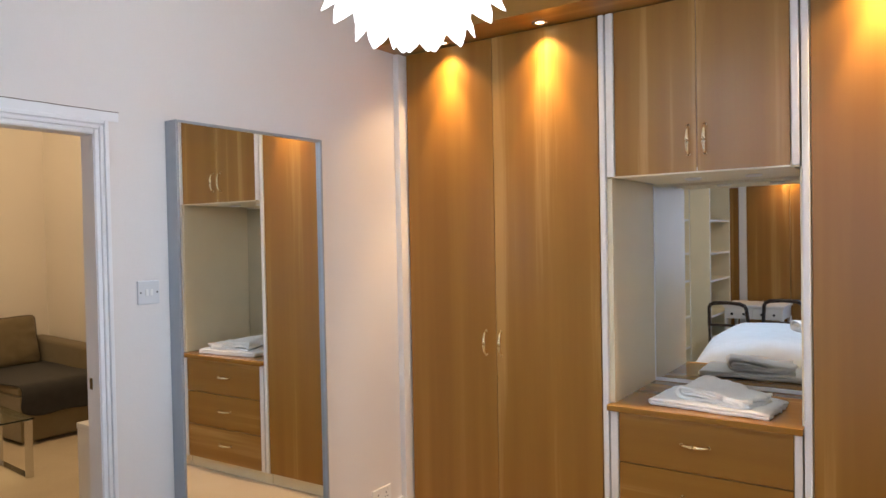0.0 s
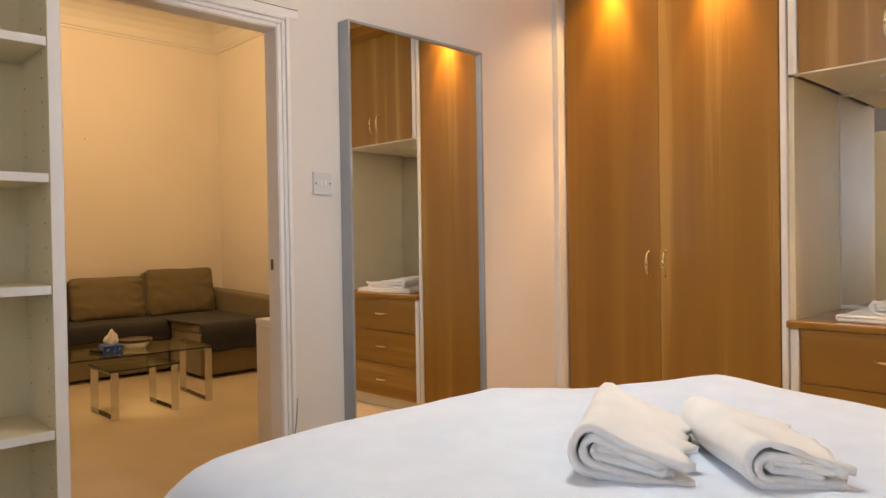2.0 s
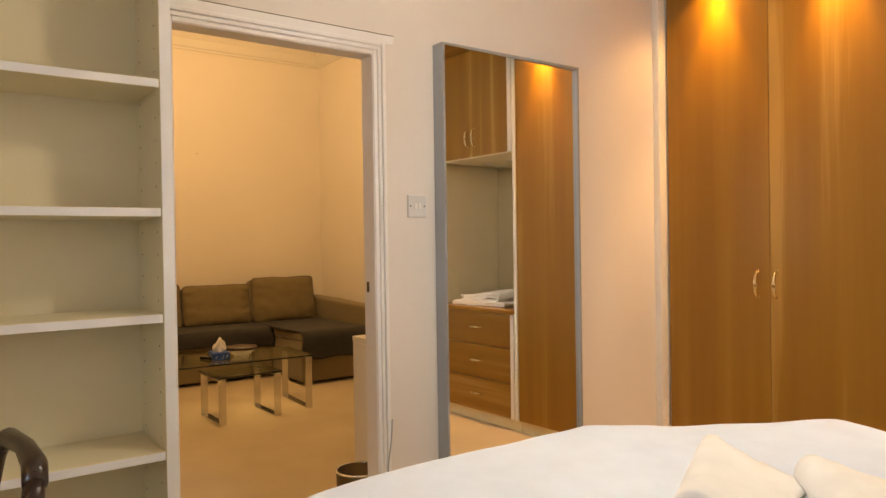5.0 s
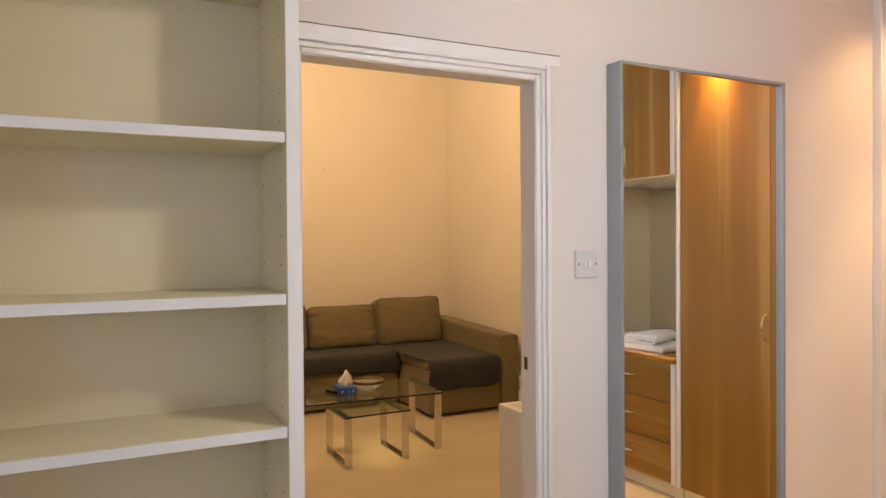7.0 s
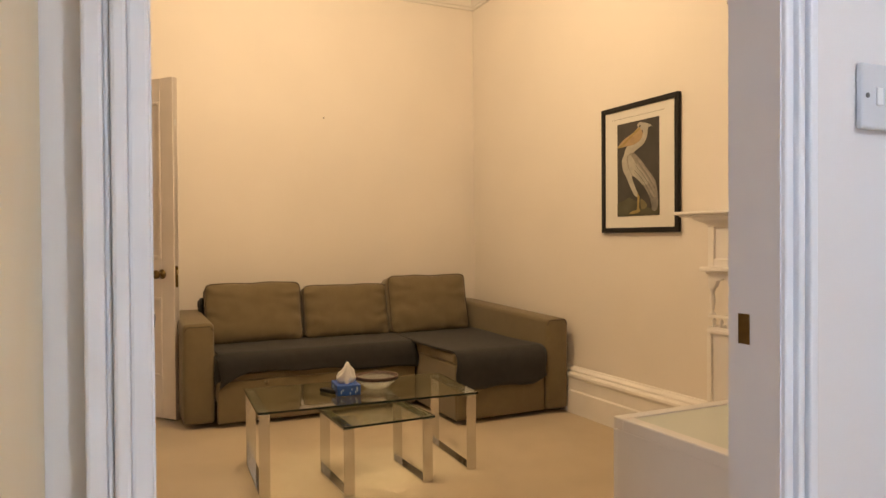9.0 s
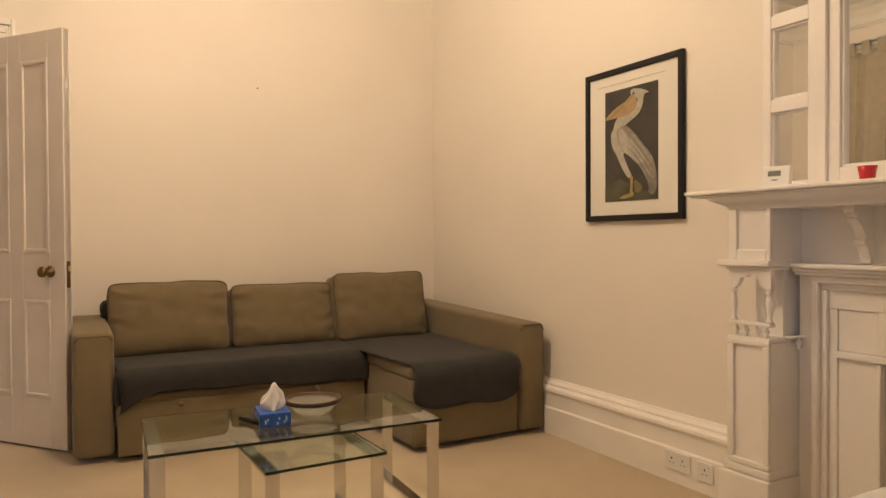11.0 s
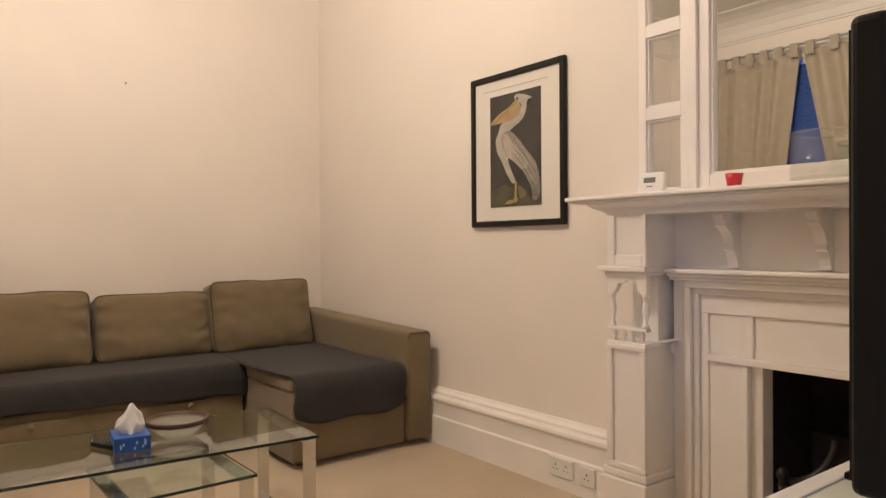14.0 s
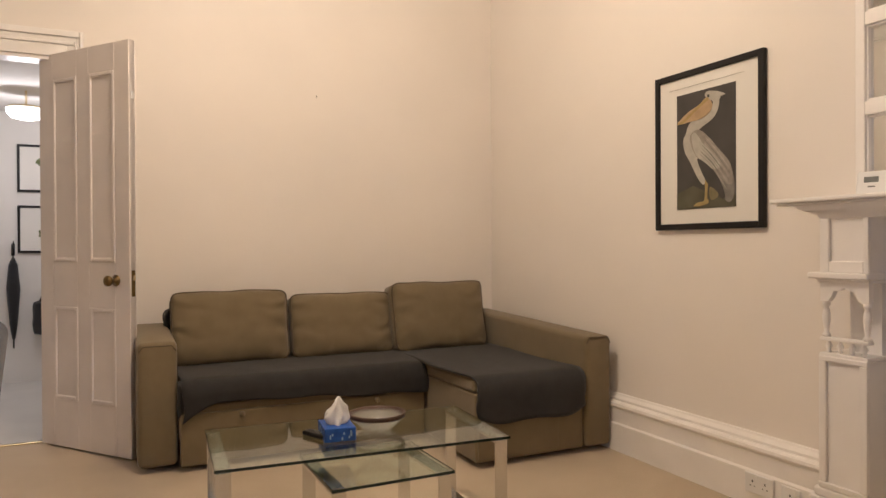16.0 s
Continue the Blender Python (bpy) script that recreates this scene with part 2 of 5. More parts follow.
def tube(points, r, seg=10, bm=None):
    """A round bar along a line of points; r is one radius or one per point."""
    own = bmesh.new()
    pts = [Vector(p) for p in points]
    radii = [r] * len(pts) if isinstance(r, (int, float)) else list(r)
    rings = []
    for k, p in enumerate(pts):
        d = (pts[min(k + 1, len(pts) - 1)] - pts[max(k - 1, 0)]).normalized()
        q = d.to_track_quat("Z", "Y")
        rings.append([own.verts.new(p + q @ Vector((radii[k] * math.cos(2 * math.pi * i / seg), radii[k] * math.sin(2 * math.pi * i / seg), 0))) for i in range(seg)])
    for a, b in zip(rings, rings[1:]):
        for i in range(seg):
            own.faces.new((a[i], a[(i + 1) % seg], b[(i + 1) % seg], b[i]))
    own.faces.new(rings[0][::-1])
    own.faces.new(rings[-1])
    return merged(bm, own)


def prism(outline, depth, m=None, bm=None):
    """A flat outline in x and y, drawn out along z by depth."""
    own = bmesh.new()
    low = [own.verts.new((x, y, 0)) for x, y in outline]
    high = [own.verts.new((x, y, depth)) for x, y in outline]
    n = len(outline)
    for i in range(n):
        own.faces.new((low[i], low[(i + 1) % n], high[(i + 1) % n], high[i]))
    own.faces.new(low[::-1])
    own.faces.new(high)
    bmesh.ops.recalc_face_normals(own, faces=own.faces[:])
    if m is not None:
        moved(own, m)
    return merged(bm, own)


def extruded(profile, start, end, bm=None, out="y"):
    """A moulding: a profile of (projection, height) run from start to end. It projects to the left of the way it runs."""
    own = bmesh.new()
    a, b = Vector(start), Vector(end)
    d = (b - a).normalized()
    side = Vector((-d.y, d.x, 0))
    rows = []
    for p in (a, b):
        rows.append([own.verts.new(p + side * u + Vector((0, 0, h))) for u, h in profile])
    n = len(profile)
    for i in range(n):
        own.faces.new((rows[0][i], rows[1][i], rows[1][(i + 1) % n], rows[0][(i + 1) % n]))
    own.faces.new(rows[0])
    own.faces.new(rows[1][::-1])
    bmesh.ops.recalc_face_normals(own, faces=own.faces[:])
    return merged(bm, own)


def puff(w, d, h, n=14, power=3.2, crease=0.0, seed=0, square=0.45):
    """A stuffed cushion, w along x, d along y, h along z, its middle at the origin."""
    own = bmesh.new()
    bmesh.ops.create_cube(own, size=2)
    bmesh.ops.subdivide_edges(own, edges=own.edges[:], cuts=n, use_grid_fill=True)
    for v in own.verts:
        x, y, z = v.co
        s = (abs(x) ** power + abs(y) ** power + abs(z) ** power) ** (-1 / power)
        q = Vector((x, y, z)) * s
        q = q * (1 - square) + v.co * square
        wob = noise.noise(Vector((x * 1.7 + seed, y * 1.7, z * 1.7))) * crease + noise.noise(Vector((x * 5 + seed, y * 5, z * 5))) * crease * 0.4
        v.co = Vector((q.x * w / 2, q.y * d / 2, q.z * h / 2)) * (1 + wob)
    return own


def smooth(bm):
    for f in bm.faces:
        f.smooth = True
    return bm


def mesh_of(name, bm, mat):
    me = bpy.data.meshes.new(name)
    bm.to_mesh(me)
    bm.free()
    me.materials.append(mat)
    return me


def part(name, bm, mat, parent, label=""):
    ob = new(name, mesh_of(name, bm, mat))
    ob.parent = parent
    return tagged(ob, label)


def thing(name, label, category, m=None, group=""):
    ob = new(name)
    ob.empty_display_size = 0.1
    if m is not None:
        ob.matrix_basis = m
    return tagged(ob, label, category, group)


def solo(name, bm, mat, label, category, m=None, group=""):
    ob = new(name, mesh_of(name, bm, mat))
    if m is not None:
        ob.matrix_basis = m
    return tagged(ob, label, category, group)


def structure(name, bm, mat, label="", category=""):
    ob = new(name, mesh_of(name, bm, mat))
    return tagged(ob, label, category, kind="structure")


def noshadow(ob):
    ob.visible_shadow = False
    return ob


# ---- the large structure ----
# bedroom: x -2.10 to 0.95, y -2.25 to 3.45; living room: x -6.90 to -2.20, y -1.20 to 3.215
XW, XL, XS, XE = -2.10, -2.172, -6.90, 0.95
YP, YS, YN = 3.215, -1.20, 3.45
HIGH = 3.42
DOOR = (0.355, 1.094, 1.945)
HALL = (-0.50, 0.40, 2.25)

structure("floor", box(-7.02, XE + 0.1, -2.35, 3.6, -0.06, 0, 0), CARPET, "cream cut-pile carpet", "carpet")
structure("hall_floor", box(-9.3, -7.02, -1.5, 0.9, -0.06, 0.002, 0), HALLFLOOR, "pale hard hall floor", "floor")
structure("ceiling", box(-9.3, XE + 0.1, -2.35, 3.6, HIGH, HIGH + 0.1), CEIL, "white ceiling", "ceiling")

bm = box(XL, XW, -2.35, DOOR[0], 0, HIGH)
box(XL, XW, DOOR[1], YN + 0.1, 0, HIGH, bm=bm)
box(XL, XW, DOOR[0], DOOR[1], DOOR[2], HIGH, bm=bm)
structure("wall_between", bm, WALLB, "off-white painted wall with a doorway", "wall")
bm = box(-7.02, XS, HALL[1], YP + 0.1, 0, HIGH)
box(-7.02, XS, YS - 0.1, HALL[0], 0, HIGH, bm=bm)
box(-7.02, XS, HALL[0], HALL[1], HALL[2], HIGH, bm=bm)
structure("wall_west", bm, WALL, "cream painted wall behind the sofa", "wall")
bm = box(-7.02, -3.515, YP, YP + 0.35, 0, HIGH)
box(-2.985, XL, YP, YP + 0.35, 0, HIGH, bm=bm)
box(-3.515, -2.985, YP, YP + 0.35, 0.74, HIGH, bm=bm)
structure("wall_north", bm, WALL, "cream painted wall with the fireplace", "wall")
WIN = (-6.3, -4.6, 0.55, 2.95)
bm = box(-7.02, WIN[0], YS - 0.1, YS, 0, HIGH)
box(WIN[1], XL, YS - 0.1, YS, 0, HIGH, bm=bm)
box(WIN[0], WIN[1], YS - 0.1, YS, 0, WIN[2], bm=bm)
box(WIN[0], WIN[1], YS - 0.1, YS, WIN[3], HIGH, bm=bm)
structure("wall_south", bm, WALL, "cream painted wall with the window", "wall")
structure("wall_bedroom_north", box(XW, XE + 0.1, YN, YN + 0.1, 0, HIGH), WALLB, "off-white painted wall", "wall")
bm = box(XW, -0.55, -2.35, -2.25, 0, HIGH)
box(0.55, XE + 0.1, -2.35, -2.25, 0, HIGH, bm=bm)
box(-0.55, 0.55, -2.35, -2.25, 0, 0.90, bm=bm)
box(-0.55, 0.55, -2.35, -2.25, 2.30, HIGH, bm=bm)
structure("wall_bedroom_south", bm, WALLB, "off-white painted wall", "wall")
structure("wall_bedroom_east", box(XE, XE + 0.1, -2.25, YN, 0, HIGH), WALLB, "off-white painted wall", "wall")
bm = box(-9.3, -9.2, -1.5, 0.9, 0, HIGH)
box(-9.2, -7.02, 0.8, 0.9, 0, HIGH, bm=bm)
box(-9.2, -7.02, -1.5, -1.4, 0, HIGH, bm=bm)
structure("wall_hall", bm, CEIL, "white painted hall walls", "wall")
structure("hall_bulkhead", box(-9.2, -7.03, -1.4, 0.8, 2.30, HIGH), CEIL, "low white ceiling of the hall", "ceiling")

# cornice of the living room
COVE = [(0.0, 0.0), (0.016, 0.0), (0.018, 0.02), (0.028, 0.028), (0.045, 0.10), (0.085, 0.16), (0.15, 0.205), (0.24, 0.230), (0.32, 0.238), (0.34, 0.240), (0.34, 0.25), (0.0, 0.25)]
bm = extruded(COVE, (XS, YP, HIGH - 0.25), (XS, YS, HIGH - 0.25))
extruded(COVE, (XL, YP, HIGH - 0.25), (XS, YP, HIGH - 0.25), bm)
extruded(COVE, (XS, YS, HIGH - 0.25), (XL, YS, HIGH - 0.25), bm)
extruded(COVE, (XL, YS, HIGH - 0.25), (XL, YP, HIGH - 0.25), bm)
structure("cornice", bm, CEIL, "white coved plaster cornice", "cornice")

# tall moulded skirting of the living room
SKIRT = [(0, 0), (0.062, 0), (0.062, 0.150), (0.056, 0.156), (0.052, 0.158), (0.052, 0.236), (0.060, 0.241), (0.065, 0.252), (0.062, 0.265), (0.050, 0.272), (0.034, 0.274), (0.034, 0.286), (0.030, 0.290), (0.016, 0.300), (0.010, 0.310), (0, 0.310)]
bm = extruded(SKIRT, (-4.04, YP, 0), (XS, YP, 0))
extruded(SKIRT, (XL, YP, 0), (-2.46, YP, 0), bm)
extruded(SKIRT, (XS, YP, 0), (XS, HALL[1] + 0.13, 0), bm)
extruded(SKIRT, (XS, YS, 0), (XL, YS, 0), bm)
structure("baseboard", bm, GLOSS, "tall white moulded skirting board", "skirting")
bm = box(XW, XW + 0.018, 1.19, 2.76, 0, 0.15, 0.004)
structure("baseboard_bedroom", bm, TRIMB, "white painted skirting board", "skirting")

# doorway between the rooms: lining, stepped architrave, flat head board
bm = box(XL - 0.005, XW + 0.004, DOOR[1] - 0.008, DOOR[1], 0, DOOR[2])
box(XL - 0.005, XW + 0.004, DOOR[0], DOOR[0] + 0.008, 0, DOOR[2], bm=bm)
box(XL - 0.005, XW + 0.004, DOOR[0] + 0.008, DOOR[1] - 0.008, DOOR[2] - 0.008, DOOR[2], bm=bm)
door1 = structure("door_frame", bm, TRIMB, "white painted door lining", "door frame")
for n, (i0, i1, proud) in enumerate(((-0.006, 0.010, 0.010), (0.010, 0.022, 0.017), (0.022, 0.027, 0.012), (0.027, 0.042, 0.020))):
    bm = box(XW + 0.001, XW + proud, DOOR[1] + i0, DOOR[1] + i1, 0, DOOR[2] + i1, 0.003)
    box(XW + 0.001, XW + proud, DOOR[0] - i1, DOOR[0] - i0, 0, DOOR[2] + i1, 0.003, bm=bm)
    box(XW + 0.001, XW + proud, DOOR[0] - i0 + 0.001, DOOR[1] + i0 - 0.001, DOOR[2] + i0, DOOR[2] + i1, 0.003, bm=bm)
    part("architrave", bm, TRIMB, door1)
part("head_board", box(XW + 0.001, XW + 0.004, DOOR[0] - 0.03, DOOR[1] + 0.088, DOOR[2] + 0.043, 2.020, 0.001), TRIMB, door1, "flat white board over the doorway")
# Fine, slightly uneven dark line along the top edge of the head board.
part("dark_line", tube([(XW + 0.001, 0.36 + 0.824 * k / 24, 2.0225 + 0.0015 * noise.noise(Vector((k * 0.7, 0, 0)))) for k in range(25)], [0.0016 + 0.0008 * noise.noise(Vector((k * 0.9, 3, 0))) for k in range(25)], 6), plain("line_grey", (0.22, 0.18, 0.16), 0.9), door1, "fine dark line along the top of the head board")
part("strike_plate", box(-2.160, -2.142, DOOR[1] - 0.0095, DOOR[1] - 0.0075, 1.045, 1.085, 0.0008), OLDBRASS, door1, "brass strike plate")
bm = box(XL - 0.012, XL - 0.001, DOOR[1], DOOR[1] + 0.06, 0, DOOR[2] + 0.06, 0.005)
box(XL - 0.012, XL - 0.001, DOOR[0] - 0.06, DOOR[0], 0, DOOR[2] + 0.06, 0.005, bm=bm)
box(XL - 0.012, XL - 0.001, DOOR[0], DOOR[1], DOOR[2], DOOR[2] + 0.06, 0.005, bm=bm)
part("architrave", bm, GLOSS, door1)

# doorway to the hall with a broad moulded architrave
bm = box(-7.03, XS + 0.004, HALL[1] - 0.02, HALL[1], 0, HALL[2])
box(-7.03, XS + 0.004, HALL[0], HALL[0] + 0.02, 0, HALL[2], bm=bm)
box(-7.03, XS + 0.004, HALL[0] + 0.02, HALL[1] - 0.02, HALL[2] - 0.02, HALL[2], bm=bm)
door2 = structure("hall_door_frame", bm, GLOSS, "white moulded door frame to the hall", "door frame")
for i0, i1, proud in ((0.0, 0.07, 0.016), (0.07, 0.09, 0.026), (0.09, 0.115, 0.020), (0.115, 0.15, 0.034)):
    bm = box(XS + 0.001, XS + proud, HALL[1] + i0 * 0.55, HALL[1] + i1 * 0.55, 0, HALL[2] + i1, 0.004)
    box(XS + 0.001, XS + proud, HALL[0] - i1, HALL[0] - i0, 0, HALL[2] + i1, 0.004, bm=bm)
    box(XS + 0.001, XS + proud, HALL[0] - i0 + 0.001, HALL[1] + i0 * 0.55 - 0.001, HALL[2] + i0, HALL[2] + i1, 0.004, bm=bm)
    part("architrave", bm, GLOSS, door2)
part("threshold", box(-7.03, -7.0, HALL[0] + 0.02, HALL[1] - 0.02, 0.001, 0.009, 0.002), BRASS, door2, "metal threshold strip")


def wpart(name, bm, mat, parent, label=""):
    """A part whose mesh is given in the world's metres."""
    root = parent
    m = root.matrix_basis
    while root.parent:
        root = root.parent
        m = root.matrix_basis @ m
    return part(name, moved(bm, m.inverted()), mat, parent, label)


# ---- living room: the open door ----
def panel_door(w, h, m):
    leaf = thing("panel_door", "open white four-panel door with aged brass knob", "door", m)
    bm = box(0, w, 0.006, 0.036, 0, h)
    s = 0.115
    mid = w / 2
    for x0, x1 in ((0, s), (w - s, w), (mid - 0.05, mid + 0.05)):
        box(x0, x1, 0, 0.042, 0, h, 0.002, 1, bm)
    rails = ((0, 0.27), (0.80, 1.055), (h - 0.15, h))
    for z0, z1 in rails:
        box(s, mid - 0.05, 0, 0.042, z0, z1, 0.002, 1, bm)
        box(mid + 0.05, w - s, 0, 0.042, z0, z1, 0.002, 1, bm)
    part("leaf", bm, DOORDIM, leaf)
    for x0, x1 in ((s, mid - 0.05), (mid + 0.05, w - s)):
        for z0, z1 in ((0.27, 0.80), (1.055, h - 0.15)):
            bm = box(x0, x0 + 0.022, -0.004, 0.012, z0, z1, 0.005)
            box(x1 - 0.022, x1, -0.004, 0.012, z0, z1, 0.005, bm=bm)
            box(x0 + 0.022, x1 - 0.022, -0.004, 0.012, z0, z0 + 0.022, 0.005, bm=bm)
            box(x0 + 0.022, x1 - 0.022, -0.004, 0.012, z1 - 0.022, z1, 0.005, bm=bm)
            part("panel_moulding", bm, DOORDIM, leaf)
    knob = part("knob", smooth(lathe([(0.001, 0.0), (0.030, 0.0), (0.032, 0.006), (0.012, 0.010), (0.011, 0.030), (0.022, 0.038), (0.029, 0.050), (0.028, 0.062), (0.016, 0.070), (0.001, 0.071)], 24, m=pose(w - 0.105, 0, 0.955, 90))), OLDBRASS, leaf, "aged brass door knob")
    part("lock_plate", box(w - 0.0005, w + 0.002, 0.010, 0.032, 0.87, 1.01, 0.0005), OLDBRASS, leaf, "worn metal lock plate")
    part("latch", box(w, w + 0.012, 0.014, 0.028, 0.955, 0.985, 0.003), BRASS, leaf)
    part("bolt_plate", box(w - 0.0005, w + 0.002, 0.012, 0.030, 1.93, 1.97, 0.0005), PLASTIC, leaf)
    return leaf


hinge, edge = Vector((-6.965, 0.250, 0)), Vector((-6.37, 0.712, 0))
panel_door((edge - hinge).length, 2.245, pose(hinge.x, hinge.y, 0.012, 0, 0, math.degrees(math.atan2(edge.y - hinge.y, edge.x - hinge.x))))

# ---- living room: corner sofa ----
sofa = thing("corner_sofa", "taupe fabric corner sofa with chaise, in the room corner", "sofa", pose(-6.3, 2.0, 0))
for nm, b in (("arm", box(-6.86, -6.09, 0.735, 0.925, 0.03, 0.665, 0.028, 3)), ("arm", box(-6.84, -5.42, 2.975, 3.150, 0.03, 0.64, 0.028, 3)),
              ("seat_base", box(-6.84, -6.06, 0.93, 2.285, 0.16, 0.335, 0.015)), ("chaise_base", box(-6.84, -5.44, 2.300, 2.97, 0.03, 0.385, 0.012)),
              ("back", box(-6.88, -6.70, 0.93, 2.97, 0.05, 0.70, 0.03, 3))):
    if nm == "arm":
        for v in b.verts:
            if v.co.z > 0.4:
                v.co.z += 0.030 * (-5.42 - v.co.x if v.co.y > 2 else -6.09 - v.co.x)
        smooth(b)
    wpart(nm, b, SOFA, sofa)
drawer = wpart("drawer", box(-6.10, -6.045, 0.935, 2.28, 0.03, 0.295, 0.008), SOFA, sofa)
for y in (1.235, 1.98):
    wpart("knob", smooth(lathe([(0.001, 0), (0.010, 0.0), (0.008, 0.012), (0.015, 0.020), (0.014, 0.030), (0.001, 0.034)], 16, m=pose(-6.046, y, 0.275, 0, 90, 0))), SOFA, drawer, "fabric-covered knob")
wpart("seat_cushion", box(-6.84, -6.04, 0.93, 2.285, 0.335, 0.455, 0.045, 3), SOFA, sofa)
wpart("chaise_cushion", box(-6.84, -5.455, 2.296, 2.97, 0.384, 0.460, 0.022, 3), SOFA, sofa)
wpart("chaise_panel", box(-5.442, -5.430, 2.310, 2.80, 0.05, 0.39, 0.004), SOFA, sofa)
for x0, x1, y0, y1, z in ((-6.60, -6.09, 0.742, 0.918, 0.648),):
    bm = tube([(x1 - 0.004, y0, z - 0.03), (x1 - 0.004, y0 + 0.02, z - 0.004), (x1 - 0.004, y1 - 0.02, z - 0.004), (x1 - 0.004, y1, z - 0.03)], 0.004, 6)
    wpart("piping", bm, PIPING, sofa)
wpart("piping", tube([(-5.424, 2.982, 0.60), (-5.424, 3.0, 0.634), (-5.424, 3.12, 0.634), (-5.424, 3.14, 0.60)], 0.004, 6), PIPING, sofa)


def back_cushion(y0, y1, z0, z1, x, lean, yaw, seed):
    """A boxed, stuffed cushion: two bulging faces joined by a gusset, rucked towards its ends, piped along its front edge."""
    w, h = y1 - y0, z1 - z0
    c = thing("back_cushion", "plump taupe fabric back cushion with dark piping", "cushion", pose(x, (y0 + y1) / 2, z0, 0, 0, yaw), "sofa back cushions")
    n, m = 40, 30
    tip = pose(0, 0, 0, 0, -lean, 0)

    def surface(u, v, side):
        big = max(abs(u), abs(v), 1e-6)
        s = 1 / ((abs(u) / big) ** 10 + (abs(v) / big) ** 10) ** 0.1 if big > 1e-5 else 1
        u, v = u * s, v * s
        full = max(0.0, (1 - u ** 4) * (1 - v ** 4)) ** 0.55
        ends = math.exp(-4.5 * (1 - abs(u))) * min(1.0, (1 - abs(u)) * 14)
        feet = math.exp(-5.0 * (1 + v)) * min(1.0, (1 + v) * 14)
        ruck = 0.013 * ends * math.sin(10 * v + 5 * noise.noise(Vector((u * 2, v * 2, seed)))) + 0.007 * feet * math.sin(13 * u + 4 * noise.noise(Vector((u * 3, v, seed + 4))))
        ruck += 0.006 * full * noise.noise(Vector((u * 2.2, v * 2.2, seed + 9)))
        deep = 0.060 + 0.052 * full * (1 - 0.25 * v) + ruck
        top = 0.010 * noise.noise(Vector((u * 1.8, seed, 0))) - 0.010 * (1 - u * u) * (v + 1) / 2
        return tip @ Vector((side * deep, u * w / 2 * (1 - 0.018 * (1 - v * v)), h / 2 + v * h / 2 + top))

    own = bmesh.new()
    sheets = []
    for side in (1, -1):
        rows = [[own.verts.new(surface(2 * i / n - 1, 2 * j / m - 1, side)) for i in range(n + 1)] for j in range(m + 1)]
        for a, b in zip(rows, rows[1:]):
            for i in range(n):
                own.faces.new((a[i], a[i + 1], b[i + 1], b[i]))
        sheets.append(rows[0] + [r[-1] for r in rows[1:]] + rows[-1][-2::-1] + [r[0] for r in rows[-2:0:-1]])
    front, rear = sheets
    for i in range(len(front)):
        k = (i + 1) % len(front)
        own.faces.new((front[i], front[k], rear[k], rear[i]))
    bmesh.ops.recalc_face_normals(own, faces=own.faces[:])
    seam = [v.co.copy() for v in front] + [front[0].co.copy()]
    part("cover", smooth(own), SOFA, c)
    part("piping", tube(seam, 0.0045, 6), PIPING, c)


back_cushion(0.925, 1.60, 0.452, 0.885, -6.58, 13, 0, 1)
back_cushion(1.615, 2.275, 0.450, 0.850, -6.58, 13, 0, 4)
back_cushion(2.262, 2.945, 0.452, 0.905, -6.53, 12, 3, 8)


def drape(name, label, profile, y0, y1, seed, hem=0.02, lift=0.0, slant=0.0, rise=0.0, droop=0.0):
    """A thick throw laid along a profile of (x, z), from y0 to y1, with loose waves and an uneven hem."""
    own = bmesh.new()
    steps = 34
    rows = []
    for j in range(steps + 1):
        y = y0 + (y1 - y0) * j / steps
        row = []
        for i, (x, z) in enumerate(profile):
            t = i / (len(profile) - 1)
            wave = noise.noise(Vector((y * 5, t * 3, seed)))
            end = hem * noise.noise(Vector((y * 4, 7, seed))) * max(0, t - 0.7) / 0.3
            end += lift * max(0.0, 1 - min(j, steps - j) / 6) ** 2 * max(0.0, t - 0.78) / 0.22
            end += rise * (1 - j / steps) * max(0.0, t - 0.72) / 0.28
            end -= droop * max(0.0, 1 - j / 5) ** 1.5 * max(0.0, t - 0.72) / 0.28
            skew = slant * min(1.0, t / 0.7) * (1 - j / steps)
            side = hem * noise.noise(Vector((t * 4, 3, seed))) if j in (0, steps) else 0
            row.append(own.verts.new((x + 0.006 * wave + 0.012 * max(0, t - 0.75) * 4 * wave, y + side + skew, z + 0.004 * abs(wave) + end)))
        rows.append(row)
    for a, b in zip(rows, rows[1:]):
        for i in range(len(profile) - 1):
            own.faces.new((a[i], a[i + 1], b[i + 1], b[i]))
    bmesh.ops.recalc_face_normals(own, faces=own.faces[:])
    ob = solo(name, smooth(own), THROW, label, "throw")
    ob.modifiers.new("thick", "SOLIDIFY").thickness = 0.008
    return ob


def over_edge(x0, x1, z, r, drop, n=14):
    """The profile of a cloth that lies from x0 to x1 at height z and hangs over a rounded edge."""
    pts = [(x0 + (x1 - r - x0) * k / n, z) for k in range(n + 1)]
    pts += [(x1 - r + r * math.sin(a * math.pi / 12), z - r + r * math.cos(a * math.pi / 12)) for a in range(1, 7)]
    pts += [(x1 + 0.004, z - r - (drop - r) * k / 6) for k in range(1, 7)]
    return pts


